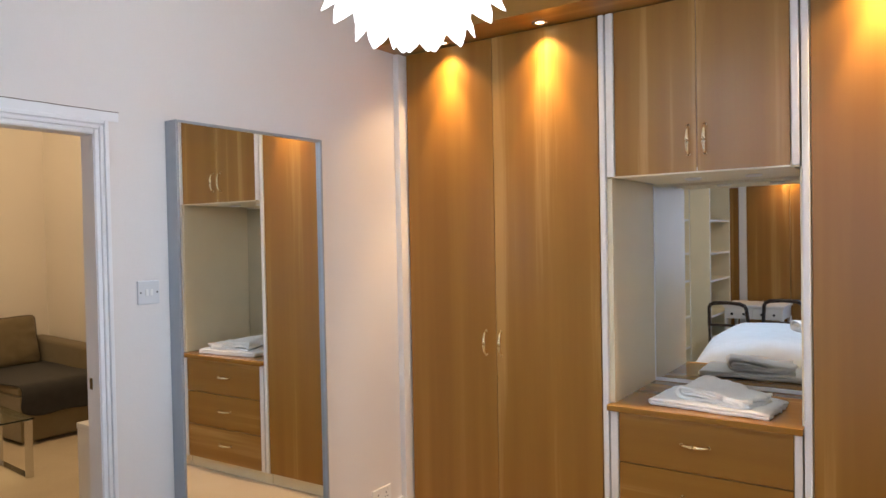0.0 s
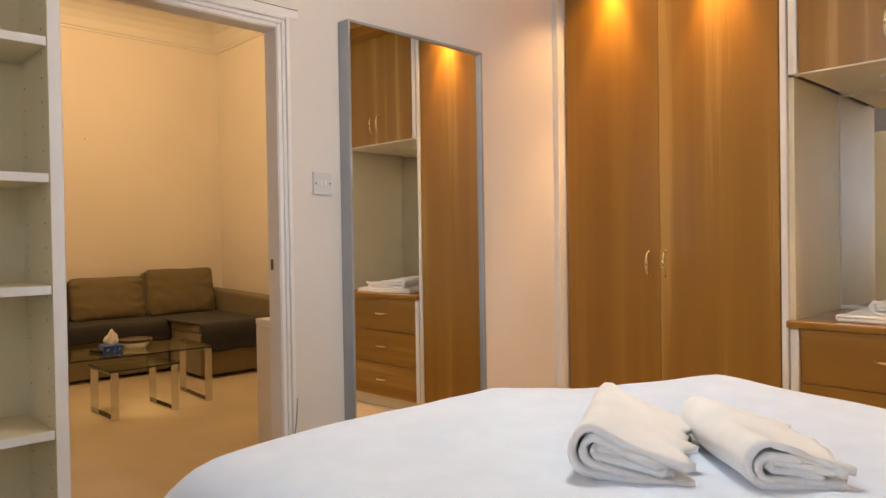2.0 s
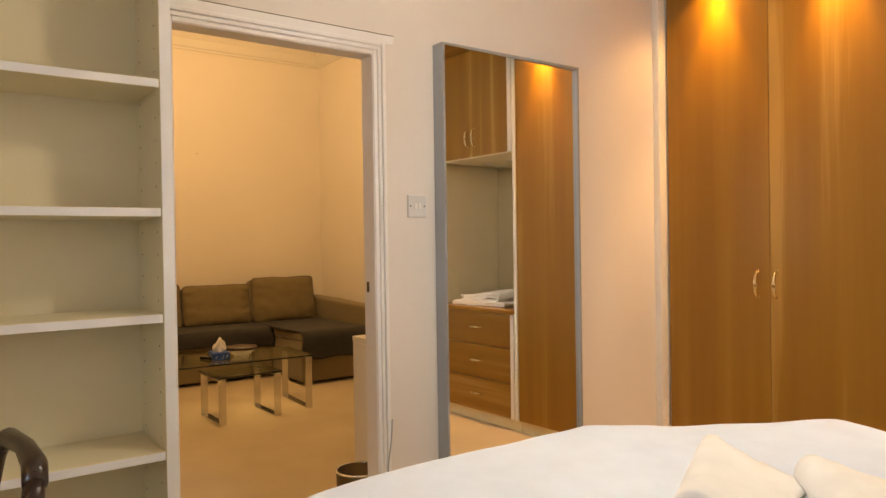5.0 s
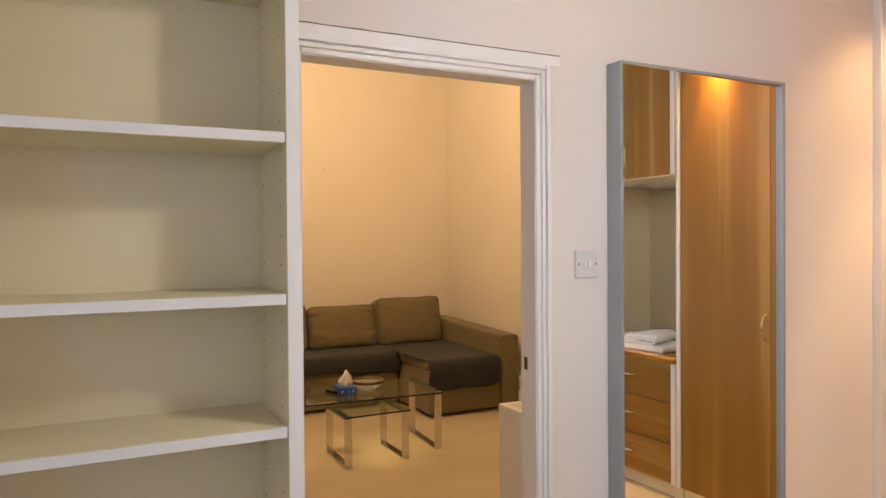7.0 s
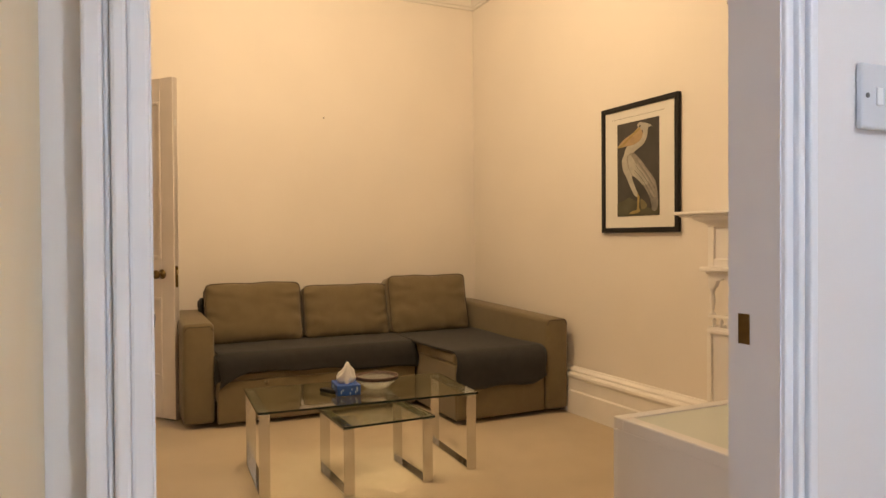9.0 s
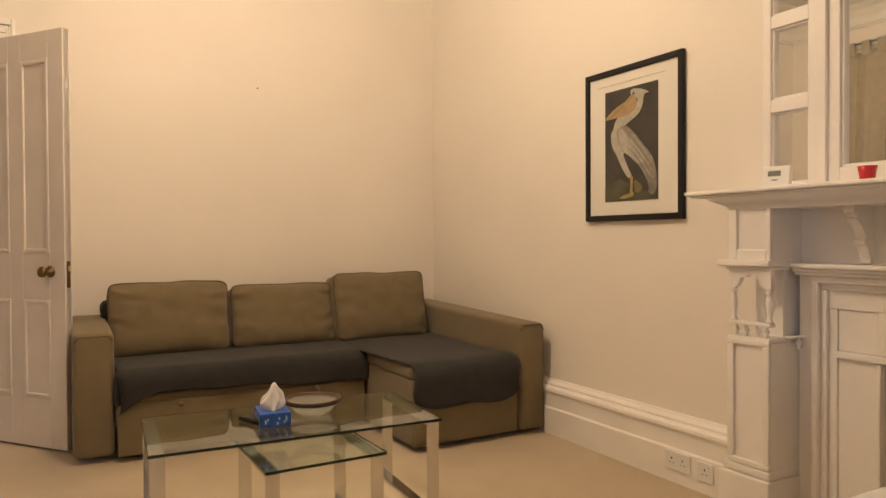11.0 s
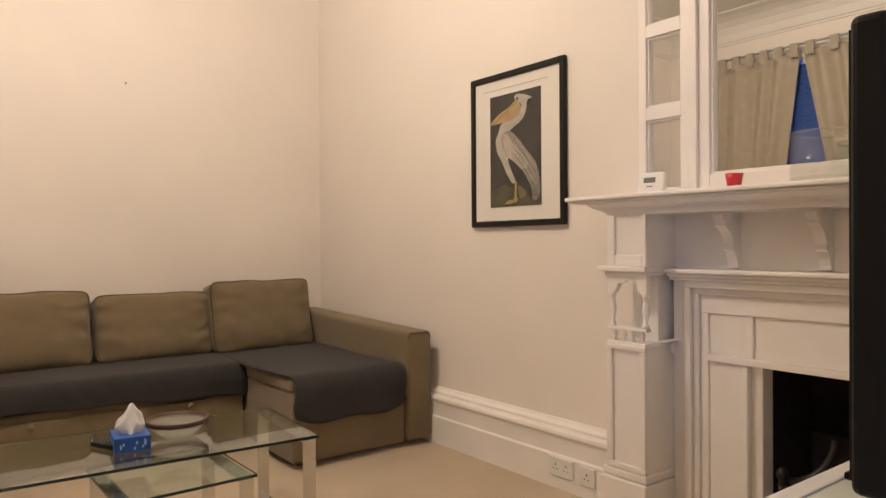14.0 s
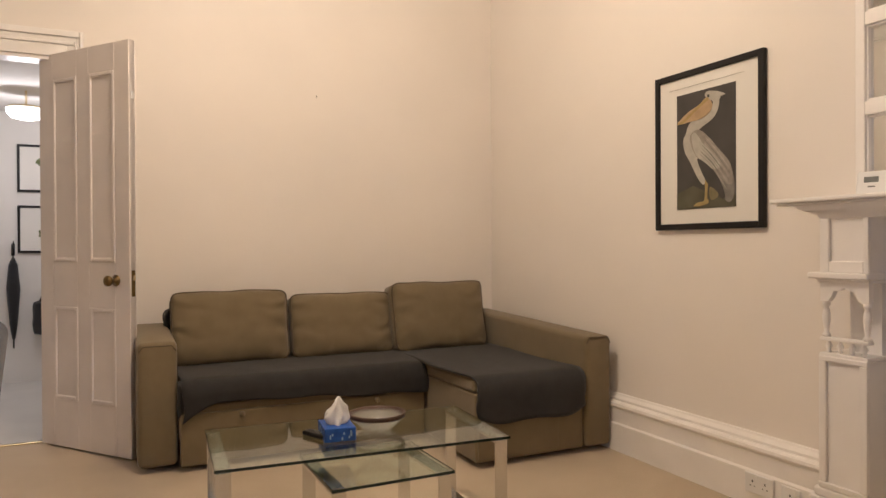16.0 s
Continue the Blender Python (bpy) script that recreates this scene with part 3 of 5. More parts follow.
drape("sofa_throw", "charcoal grey throw spread over the sofa seat", over_edge(-6.68, -6.026, 0.470, 0.07, 0.180), 0.940, 2.290, 2.0, 0.022, rise=0.070, droop=0.11)
drape("chaise_throw", "charcoal grey throw spread over the chaise seat", over_edge(-6.68, -5.405, 0.472, 0.10, 0.245), 2.250, 2.965, 5.0, 0.03, 0.045, 0.045)
solo("back_throw", box(-6.89, -6.675, 0.935, 2.96, 0.66, 0.715, 0.02, 3), THROW, "charcoal grey throw folded over the sofa back", "throw")
bm = puff(0.10, 0.05, 0.20, 8, 2.2, 0.12, 3)
solo("throw_corner", smooth(moved(bm, pose(-6.10, 0.945, 0.36))), THROW, "bunched corner of the charcoal throw by the arm", "throw")

solo("throw_end", smooth(moved(puff(0.10, 0.14, 0.14, 8, 2.2, 0.15, 9), pose(-6.72, 0.965, 0.715))), THROW, "bunched end of the charcoal throw behind the cushion", "throw")

# ---- living room: nest of glass tables ----


def hoop(y, x0, x1, top, w=0.05, t=0.012):
    """A flat steel hoop standing across the table: two legs, a foot runner and a top bar."""
    bm = box(x0, x0 + t, y - w / 2, y + w / 2, 0.002, top, 0.002)
    box(x1 - t, x1, y - w / 2, y + w / 2, 0.002, top, 0.002, bm=bm)
    box(x0 + t, x1 - t, y - w / 2, y + w / 2, 0.002, 0.002 + t, 0.002, bm=bm)
    box(x0 + t, x1 - t, y - w / 2, y + w / 2, top - t, top, 0.002, bm=bm)
    return bm


def glass_table(name, label, lx, ly, h, m, inset):
    t = thing(name, label, "coffee table", m)
    pane = noshadow(part("glass_top", box(-lx / 2, lx / 2, -ly / 2, ly / 2, h - 0.010, h, 0.0015, 1), GREENGLASS, t, "clear glass table top"))
    bm = box(lx / 2, lx / 2 + 0.0015, -ly / 2, ly / 2, h - 0.010, h)
    box(-lx / 2 - 0.0015, -lx / 2, -ly / 2, ly / 2, h - 0.010, h, bm=bm)
    box(-lx / 2, lx / 2, ly / 2, ly / 2 + 0.0015, h - 0.010, h, bm=bm)
    box(-lx / 2, lx / 2, -ly / 2 - 0.0015, -ly / 2, h - 0.010, h, bm=bm)
    part("glass_edge", bm, EDGE, t, "dark green polished glass edge")
    for s in (-1, 1):
        part("leg_hoop", hoop(s * (ly / 2 - inset), -lx / 2 + 0.015, lx / 2 - 0.015, h - 0.016), CHROME, t)
        for x in (-lx / 2 + 0.04, lx / 2 - 0.04):
            part("glass_pad", lathe([(0.018, h - 0.0165), (0.018, h - 0.0105)], 16, m=pose(x, s * (ly / 2 - inset), 0)), CHROME, t)
    return t


TABLE = pose(-4.955, 1.497, 0, 0, 0, -3.5)
glass_table("glass_coffee_table", "clear glass coffee table with brushed chrome hoop legs", 0.56, 1.10, 0.402, TABLE, 0.03)
glass_table("glass_side_table", "low glass nesting table with chrome hoop legs", 0.42, 0.46, 0.330, pose(-4.770, 1.515, 0, 0, 0, 1.0), 0.03)

tis = thing("tissue_box", "low blue tissue box with a white tissue pulled out", "tissue box", pose(-4.935, 1.418, 0.403, 0, 0, -6))
carton = part("carton", box(-0.080, 0.080, -0.060, 0.060, 0, 0.052, 0.003), BLUEBOX, tis)
random.seed(5)
for k in range(16):
    u, v = random.uniform(-0.045, 0.045), random.uniform(0.006, 0.028)
    if k % 2:
        part("card_mark", box(0.0802, 0.0808, u - 0.003, u + 0.003, v, v + random.uniform(0.008, 0.02)), PALECARD, carton)
    else:
        part("card_mark", box(u - 0.003, u + 0.003, -0.0608, -0.0602, v, v + random.uniform(0.008, 0.02)), PALECARD, carton)
own = bmesh.new()
rows = []
for j in range(11):
    t = j / 10
    wide, deep = 0.028 + 0.016 * math.sin(math.pi * min(1, t * 1.25)) - 0.016 * max(0, t - 0.7) / 0.3, 0.030 * (1 - t) + 0.006
    ring = []
    for i in range(30):
        a = 2 * math.pi * i / 30
        ruck = 1 + 0.22 * math.sin(5 * a + 3 * t) + 0.25 * noise.noise(Vector((math.cos(a) * 2, math.sin(a) * 2, t * 3)))
        ring.append(own.verts.new((deep * math.sin(a) * ruck + 0.012 * t, wide * math.cos(a) * ruck - 0.004 * t, 0.050 + 0.088 * t + 0.022 * t * math.cos(a + 0.6))))
    rows.append(ring)
for a, b in zip(rows, rows[1:]):
    for i in range(30):
        own.faces.new((a[i], a[(i + 1) % 30], b[(i + 1) % 30], b[i]))
own.faces.new(rows[-1])
part("tissue", smooth(own), TISSUE, tis, "crumpled white tissue")

bowl = thing("glass_bowl", "clear glass bowl with a dark brown rim", "bowl", pose(-4.975, 1.60, 0.403))
prof = [(0.001, 0.001), (0.052, 0.001), (0.068, 0.010), (0.096, 0.035), (0.112, 0.060), (0.107, 0.060), (0.091, 0.036), (0.066, 0.013), (0.050, 0.007), (0.001, 0.007)]
noshadow(part("body", smooth(lathe(prof, 40)), BOWL, bowl, "pale clear glass body"))
part("rim", smooth(lathe([(0.1050, 0.050), (0.1125, 0.050), (0.115, 0.068), (0.1070, 0.068), (0.1050, 0.050)], 40, caps=False)), RIM, bowl, "dark brown rim")
rem = thing("remote_control", "black remote control lying on the glass table", "remote control", pose(-4.96, 1.352, 0.403, 0, 0, 25))
part("body", box(-0.075, 0.075, -0.022, 0.022, 0, 0.018, 0.006), BLACKPLASTIC, rem)
for k in range(8):
    part("button", lathe([(0.004, 0.018), (0.004, 0.0205)], 10, m=pose(-0.055 + 0.022 * (k // 2), -0.009 + 0.018 * (k % 2), 0)), GREYSCREEN, rem)

# ---- living room: framed print ----


def flat(outline, d, m=None):
    """A flat shape on the north wall's side: outline in (x, z), d thick towards the room."""
    return prism(outline, d, pose(0, 0, 0, 90, 0, 0) if m is None else m @ pose(0, 0, 0, 90, 0, 0))


def oval(cx, cz, rx, rz, turn=0, n=28):
    c, s = math.cos(radians(turn)), math.sin(radians(turn))
    return [(cx + rx * math.cos(a) * c - rz * math.sin(a) * s, cz + rx * math.cos(a) * s + rz * math.sin(a) * c) for a in [2 * math.pi * k / n for k in range(n)]]


def swoop(points, widths, n=8):
    """The outline of a band that runs through points with the widths given, in (x, z)."""
    pts = []
    for i in range(len(points) - 1):
        p0, p1, p2, p3 = (Vector(points[max(0, min(len(points) - 1, i + k))]) for k in (-1, 0, 1, 2))
        for k in range(n):
            t = k / n
            q = 0.5 * ((2 * p1) + (p2 - p0) * t + (2 * p0 - 5 * p1 + 4 * p2 - p3) * t * t + (3 * p1 - p0 - 3 * p2 + p3) * t ** 3)
            pts.append((q, widths[i] * (1 - t) + widths[i + 1] * t))
    pts.append((Vector(points[-1]), widths[-1]))
    left, right = [], []
    for i, (q, w) in enumerate(pts):
        d = (pts[min(i + 1, len(pts) - 1)][0] - pts[max(i - 1, 0)][0]).normalized()
        nrm = Vector((-d.y, d.x))
        left.append(tuple(q + nrm * w / 2))
        right.append(tuple(q - nrm * w / 2))
    return left + right[::-1]


def frame_bars(w, h, f, d, bev=0.004):
    bm = box(-w / 2, -w / 2 + f, -d, 0, 0, h, bev)
    box(w / 2 - f, w / 2, -d, 0, 0, h, bev, bm=bm)
    box(-w / 2 + f, w / 2 - f, -d, 0, 0, f, bev, bm=bm)
    box(-w / 2 + f, w / 2 - f, -d, 0, h - f, h, bev, bm=bm)
    return bm


PW, PH = 0.672, 0.783
print_ = thing("framed_print", "black-framed print of a white pelican on dark ground", "picture", pose(-4.776, 3.213, 1.219))
part("picture_frame", frame_bars(PW, PH, 0.030, 0.024), BLACK, print_, "black picture frame")
part("mount", box(-PW / 2 + 0.025, PW / 2 - 0.025, -0.012, -0.003, 0.025, PH - 0.025), PAPER, print_, "white card mount")
AX0, AW, AZ0, AH = -0.188, 0.366, 0.100, 0.570
art = part("print_sheet", box(AX0, AX0 + AW, -0.0145, -0.012, AZ0, AZ0 + AH), ARTDARK, print_, "dark printed sheet")


def on_art(u, v):
    return AX0 + AW * u, AZ0 + AH * v


def art_shape(name, outline, mat, y):
    part(name, moved(flat([on_art(*p) for p in outline], 0.0008), Matrix.Translation((0, y, 0))), mat, art)


art_shape("printed_marsh", [(0.0, 0.0), (1.0, 0.0), (1.0, 0.10), (0.8, 0.07), (0.55, 0.13), (0.3, 0.20), (0.0, 0.14)], ARTGREEN, -0.0150)
art_shape("printed_line", [(-0.14, 1.055), (1.13, 1.055), (1.13, 1.0585), (-0.14, 1.0585)], ARTGREY, -0.0150)
def rounded(points, n=6):
    """A closed smooth outline through points."""
    k, out = len(points), []
    for i in range(k):
        p0, p1, p2, p3 = (Vector(points[(i + d) % k]) for d in (-1, 0, 1, 2))
        for a in range(n):
            t = a / n
            out.append(tuple(0.5 * ((2 * p1) + (p2 - p0) * t + (2 * p0 - 5 * p1 + 4 * p2 - p3) * t * t + (3 * p1 - p0 - 3 * p2 + p3) * t ** 3)))
    return out


art_shape("printed_foot", rounded([(0.58, 0.17), (0.70, 0.17), (0.72, 0.09), (0.60, 0.07)]), ARTGREEN2, -0.0154)
art_shape("printed_tail", rounded([(0.62, 0.36), (0.80, 0.30), (0.96, 0.26), (0.985, 0.12), (0.93, 0.045), (0.84, 0.06), (0.76, 0.18)]), ARTWING, -0.0156)
art_shape("printed_shade", rounded([(0.38, 0.42), (0.56, 0.36), (0.74, 0.24), (0.84, 0.10), (0.80, 0.07), (0.70, 0.14), (0.54, 0.22)]), ARTDARK, -0.0193)
art_shape("printed_body", rounded([(0.20, 0.66), (0.125, 0.60), (0.15, 0.50), (0.24, 0.41), (0.38, 0.26), (0.48, 0.20), (0.52, 0.24), (0.48, 0.36), (0.52, 0.55), (0.42, 0.66)]), ARTWHITE, -0.0164)
art_shape("printed_neck", swoop([(0.66, 0.93), (0.70, 0.87), (0.64, 0.795), (0.46, 0.735), (0.29, 0.69), (0.26, 0.62)], [0.10, 0.10, 0.10, 0.09, 0.13, 0.20]), ARTWHITE, -0.0168)
art_shape("printed_wing", rounded([(0.27, 0.645), (0.40, 0.67), (0.56, 0.60), (0.74, 0.48), (0.92, 0.35), (0.97, 0.20), (0.86, 0.19), (0.68, 0.30), (0.46, 0.38), (0.32, 0.48), (0.25, 0.58)]), ARTGREY, -0.0172)
art_shape("printed_wing", rounded([(0.28, 0.63), (0.36, 0.64), (0.50, 0.53), (0.70, 0.42), (0.76, 0.33), (0.60, 0.33), (0.44, 0.40), (0.32, 0.50)]), ARTWHITE, -0.0176)
for k in range(7):
    t = k / 6
    art_shape("printed_feather", swoop([(0.42 + 0.10 * t, 0.46 + 0.14 * t), (0.62 + 0.10 * t, 0.35 + 0.11 * t), (0.86 + 0.08 * t, 0.15 + 0.14 * t)], [0.006, 0.012, 0.004], 5), ARTWING if k % 2 else ARTSOFT, -0.0179 - 0.0002 * k)
art_shape("printed_crest", rounded([(0.60, 0.962), (0.70, 0.960), (0.85, 0.918), (0.78, 0.908), (0.75, 0.88), (0.68, 0.88)]), ARTWHITE, -0.0182)
art_shape("printed_head", oval(0.63, 0.930, 0.12, 0.040, -12), ARTWHITE, -0.0186)
art_shape("printed_bill", rounded([(0.60, 0.90), (0.64, 0.85), (0.58, 0.79), (0.42, 0.755), (0.24, 0.750), (0.10, 0.745), (0.02, 0.755), (0.20, 0.83), (0.40, 0.875), (0.54, 0.925)]), ARTBILL, -0.0190)
art_shape("printed_bill_edge", swoop([(0.57, 0.915), (0.36, 0.845), (0.14, 0.765), (0.02, 0.752)], [0.030, 0.024, 0.026, 0.010]), ARTFOOT, -0.0194)
art_shape("printed_eye", oval(0.575, 0.935, 0.018, 0.012), INK, -0.0197)
art_shape("printed_leg", swoop([(0.54, 0.25), (0.53, 0.14), (0.52, 0.05)], [0.06, 0.042, 0.05]), ARTFOOT, -0.0180)
art_shape("printed_foot", rounded([(0.56, 0.075), (0.56, 0.04), (0.42, 0.022), (0.31, 0.025), (0.38, 0.05), (0.48, 0.06)]), ARTFOOT, -0.0186)

# ---- living room: fireplace ----
CX = -3.25
fire = thing("fireplace_surround", "white painted carved wooden fireplace surround", "fireplace", pose(CX, YP, 0))


def mirrored(x0, x1):
    return 2 * CX - x1, 2 * CX - x0


bm = box(-4.17, 2 * CX + 4.17, 2.895, YP, 1.298, 1.315, 0.006, 3)
wpart("mantel_shelf", bm, GLOSS, fire)
wpart("cornice_moulding", box(-4.17 + 0.022, 2 * CX + 4.17 - 0.022, 2.908, YP, 1.288, 1.298, 0.004), GLOSS, fire)
steps = 9
for k in range(steps):
    t = k / (steps - 1)
    s_ = t - 0.14 * math.sin(2 * math.pi * t)
    ex, ya = 0.100 + 0.070 * s_, 2.916 + 0.034 * s_
    wpart("cornice_moulding", box(-4.17 + ex, 2 * CX + 4.17 - ex, ya, YP, 1.288 - 0.0056 * (k + 1), 1.288 - 0.0056 * k), GLOSS, fire)
wpart("frieze", box(-3.8135, 2 * CX + 3.8135, 3.13, YP, 1.035, 1.2375), GLOSS, fire)
for x in (-3.565, CX, 2 * CX + 3.565):
    S = [(0, 0.200), (-0.118, 0.200), (-0.122, 0.188), (-0.116, 0.174), (-0.102, 0.170), (-0.100, 0.160), (-0.106, 0.154), (-0.094, 0.146), (-0.074, 0.132), (-0.056, 0.108), (-0.048, 0.088), (-0.056, 0.080), (-0.054, 0.068), (-0.042, 0.062), (-0.030, 0.040), (-0.020, 0.016), (-0.022, 0.004), (-0.012, 0.0), (0, 0)]
    own = bmesh.new()
    a = [own.verts.new((x - 0.018, 3.131 + p, 1.038 + q)) for p, q in S]
    b = [own.verts.new((x + 0.018, 3.131 + p, 1.038 + q)) for p, q in S]
    for i in range(len(S)):
        own.faces.new((a[i], a[(i + 1) % len(S)], b[(i + 1) % len(S)], b[i]))
    own.faces.new(a[::-1]), own.faces.new(b)
    bmesh.ops.recalc_face_normals(own, faces=own.faces[:])
    wpart("corbel", own, GLOSS, fire)
for ya, za, zb in ((3.045, 1.018, 1.034), (3.06, 1.004, 1.018), (3.075, 0.990, 1.004)):
    wpart("ledge_moulding", box(-3.8055, 2 * CX + 3.8055, ya, YP, za, zb, 0.004), GLOSS, fire)


def pilaster(x0, x1, left):
    y0, yb = 2.950, 3.20
    p = wpart("pilaster", box(x0 - 0.035, x1 + 0.008, y0 - 0.022, yb, 0.0, 0.232, 0.006), GLOSS, fire)
    wpart("plinth_moulding", box(x0 - 0.022, x1 + 0.004, y0 - 0.012, yb, 0.232, 0.268, 0.010, 3), GLOSS, p)
    wpart("shaft", box(x0, x1, y0, yb, 0.268, 0.740), GLOSS, p)
    for a, b, c, d in ((x0, x0 + 0.028, 0.290, 0.725), (x1 - 0.028, x1, 0.290, 0.725), (x0, x1, 0.268, 0.290), (x0, x1, 0.725, 0.745)):
        wpart("panel_rail", box(a, b, y0 - 0.012, y0 + 0.001, c, d, 0.004), GLOSS, p)
    wpart("niche_shelf", box(x0, x1, y0 - 0.008, yb, 0.740, 0.756, 0.004), GLOSS, p)
    for k in range(4):
        for yy, xx in ((y0 + 0.012, x0 + 0.025 + (x1 - x0 - 0.05) * k / 3),):
            wpart("baluster", smooth(lathe([(0.004, 0.756), (0.010, 0.760), (0.006, 0.768), (0.013, 0.780), (0.005, 0.794), (0.010, 0.799)], 10, m=pose(xx, yy, 0))), GLOSS, p)
    wpart("baluster", smooth(lathe([(0.004, 0.756), (0.010, 0.760), (0.006, 0.768), (0.013, 0.780), (0.005, 0.794), (0.010, 0.799)], 10, m=pose(x1 + 0.022 if left else x0 - 0.022, y0 + 0.13, -0.044))), GLOSS, p)
    wpart("niche_bracket", box(x1 - 0.002 if left else x0 - 0.030, x1 + 0.030 if left else x0 + 0.002, y0 + 0.09, yb, 0.7545, 0.7625, 0.002), GLOSS, p)
    wpart("gallery_rail", box(x0, x1, y0 - 0.004, y0 + 0.03, 0.799, 0.812, 0.003), GLOSS, p)
    wpart("niche_back", box(x0 + 0.045, x1 - 0.02, y0 + 0.10, yb, 0.756, 1.0105), GLOSS, p)
    for xx in (x0 + 0.014, x1 - 0.014):
        wpart("colonnette", smooth(lathe([(0.014, 0.812), (0.014, 0.822), (0.007, 0.828), (0.010, 0.850), (0.0145, 0.880), (0.012, 0.905), (0.007, 0.920), (0.013, 0.926), (0.013, 0.940)], 14, m=pose(xx, y0 + 0.014, 0))), GLOSS, p)
    w = x1 - x0
    arch = [(0, 0), (0, 0.070), (w, 0.070), (w, 0), (w - 0.028, 0)]
    for k in range(9):
        a = math.pi * k / 8
        arch.append((w / 2 + (w / 2 - 0.034) * math.cos(a) * (1 - 0.12 * (k % 2)), 0.006 + 0.046 * math.sin(a) * (1 - 0.18 * (k % 2))))
    arch.append((0.028, 0))
    wpart("arch_plate", moved(prism(arch, 0.024, pose(0, 0, 0, 90, 0, 0)), Matrix.Translation((x0, y0 + 0.024, 0.940))), GLOSS, p)
    wpart("capital", box(x0 - 0.012, x1 + 0.004, y0 - 0.006, yb, 1.010, 1.022, 0.003), GLOSS, p)
    wpart("capital", box(x0 - 0.036, x1 + 0.008, y0 - 0.024, yb, 1.022, 1.044, 0.005, 3), GLOSS, p)
    wpart("block", box(x0, x1, y0 + 0.008, yb, 1.044, 1.2375), GLOSS, p)
    for a, b, c, d in ((x0, x0 + 0.036, 1.044, 1.2375), (x1 - 0.018, x1, 1.044, 1.2375), (x0 + 0.036, x1 - 0.018, 1.044, 1.085)):
        wpart("block_rail", box(a, b, y0 - 0.004, y0 + 0.009, c, d, 0.004), GLOSS, p)


pilaster(-3.995, -3.814, True)
pilaster(*mirrored(-3.995, -3.814), False)
for s in (0, 1):
    def bar(x0, x1, y0, z0, z1, nm, y1=YP - 0.002, bev=0.004):
        if s:
            x0, x1 = mirrored(x0, x1)
        wpart(nm, box(x0, x1, y0, y1, z0, z1, bev), GLOSS, fire)
    bar(-3.813, -3.748, 3.115, 0, 0.990, "backing_board")
    bar(-3.748, -3.722, 3.085, 0, 0.965, "inner_moulding")
    bar(-3.722, -3.700, 3.105, 0, 0.940, "inner_moulding")
    bar(-3.700, -3.668, 3.119, 0, 0.872, "slip")
    bar(-3.668, -3.532, 3.126, 0, 0.6965, "tile_panel")
    bar(-3.668, -3.526, 3.126, 0.722, 0.872, "tile_panel")
    bar(-3.532, -3.516, 3.116, 0, 0.696, "slip")
    bar(-3.526, -3.496, 3.1165, 0.7225, 0.8715, "slip")
    bar(-3.516, -3.474, 3.142, 0, 0.695, "fire_cheek")
for z0, z1, y0, x in ((0.965, 0.990, 3.085, -3.748), (0.940, 0.965, 3.105, -3.722), (0.872, 0.940, 3.118, -3.700), (0.697, 0.722, 3.112, -3.668)):
    wpart("head_rail", box(x, 2 * CX - x, y0, YP - 0.002, z0, z1, 0.003), GLOSS, fire)
wpart("tile_panel", box(-3.496, 2 * CX + 3.496, 3.128, YP - 0.002, 0.722, 0.872, 0.002), GLOSS, fire)

bm = box(-3.515, -2.985, YP + 0.33, YP + 0.36, 0, 0.74)
box(-3.515, -3.49, YP - 0.03, YP + 0.33, 0, 0.74, bm=bm)
box(-3.01, -2.985, YP - 0.03, YP + 0.33, 0, 0.74, bm=bm)
box(-3.49, -3.01, YP - 0.03, YP + 0.33, 0.712, 0.74, bm=bm)
structure("firebox", bm, SOOT, "sooty black fireplace opening", "fireplace")

grate = thing("fire_grate", "black cast-iron fire grate in the fireplace opening", "fire grate", pose(CX, 3.255, 0.195))
for s in (-1, 1):
    curve = [(s * (0.160 - 0.12 * math.sin(1.5 * t)), -0.08 + 0.10 * t, 0.11 + 0.15 * t ** 2.0) for t in [k / 10 for k in range(11)]]
    part("side_arm", smooth(tube(curve, [0.018 - 0.006 * k / 10 for k in range(11)], 10)), IRON, grate)
    part("finial", smooth(lathe([(0.004, 0.10), (0.012, 0.105), (0.009, 0.118), (0.019, 0.135), (0.019, 0.150), (0.008, 0.163), (0.001, 0.165)], 16, m=pose(s * 0.165, -0.10, 0))), IRON, grate)
    part("foot", smooth(tube([(s * 0.165, -0.10, -0.193), (s * 0.165, -0.10, 0.11)], 0.011, 10)), IRON, grate)
for k in range(4):
    part("front_bar", smooth(tube([(-0.165, -0.10, 0.03 + 0.022 * k), (0.0, -0.115, 0.03 + 0.022 * k), (0.165, -0.10, 0.03 + 0.022 * k)], 0.007, 8)), IRON, grate)
part("fire_back", box(-0.165, 0.165, 0.10, 0.125, -0.193, 0.26, 0.02), SOOT, grate)
part("basket", box(-0.15, 0.15, -0.09, 0.11, 0.03, 0.055, 0.008), IRON, grate)

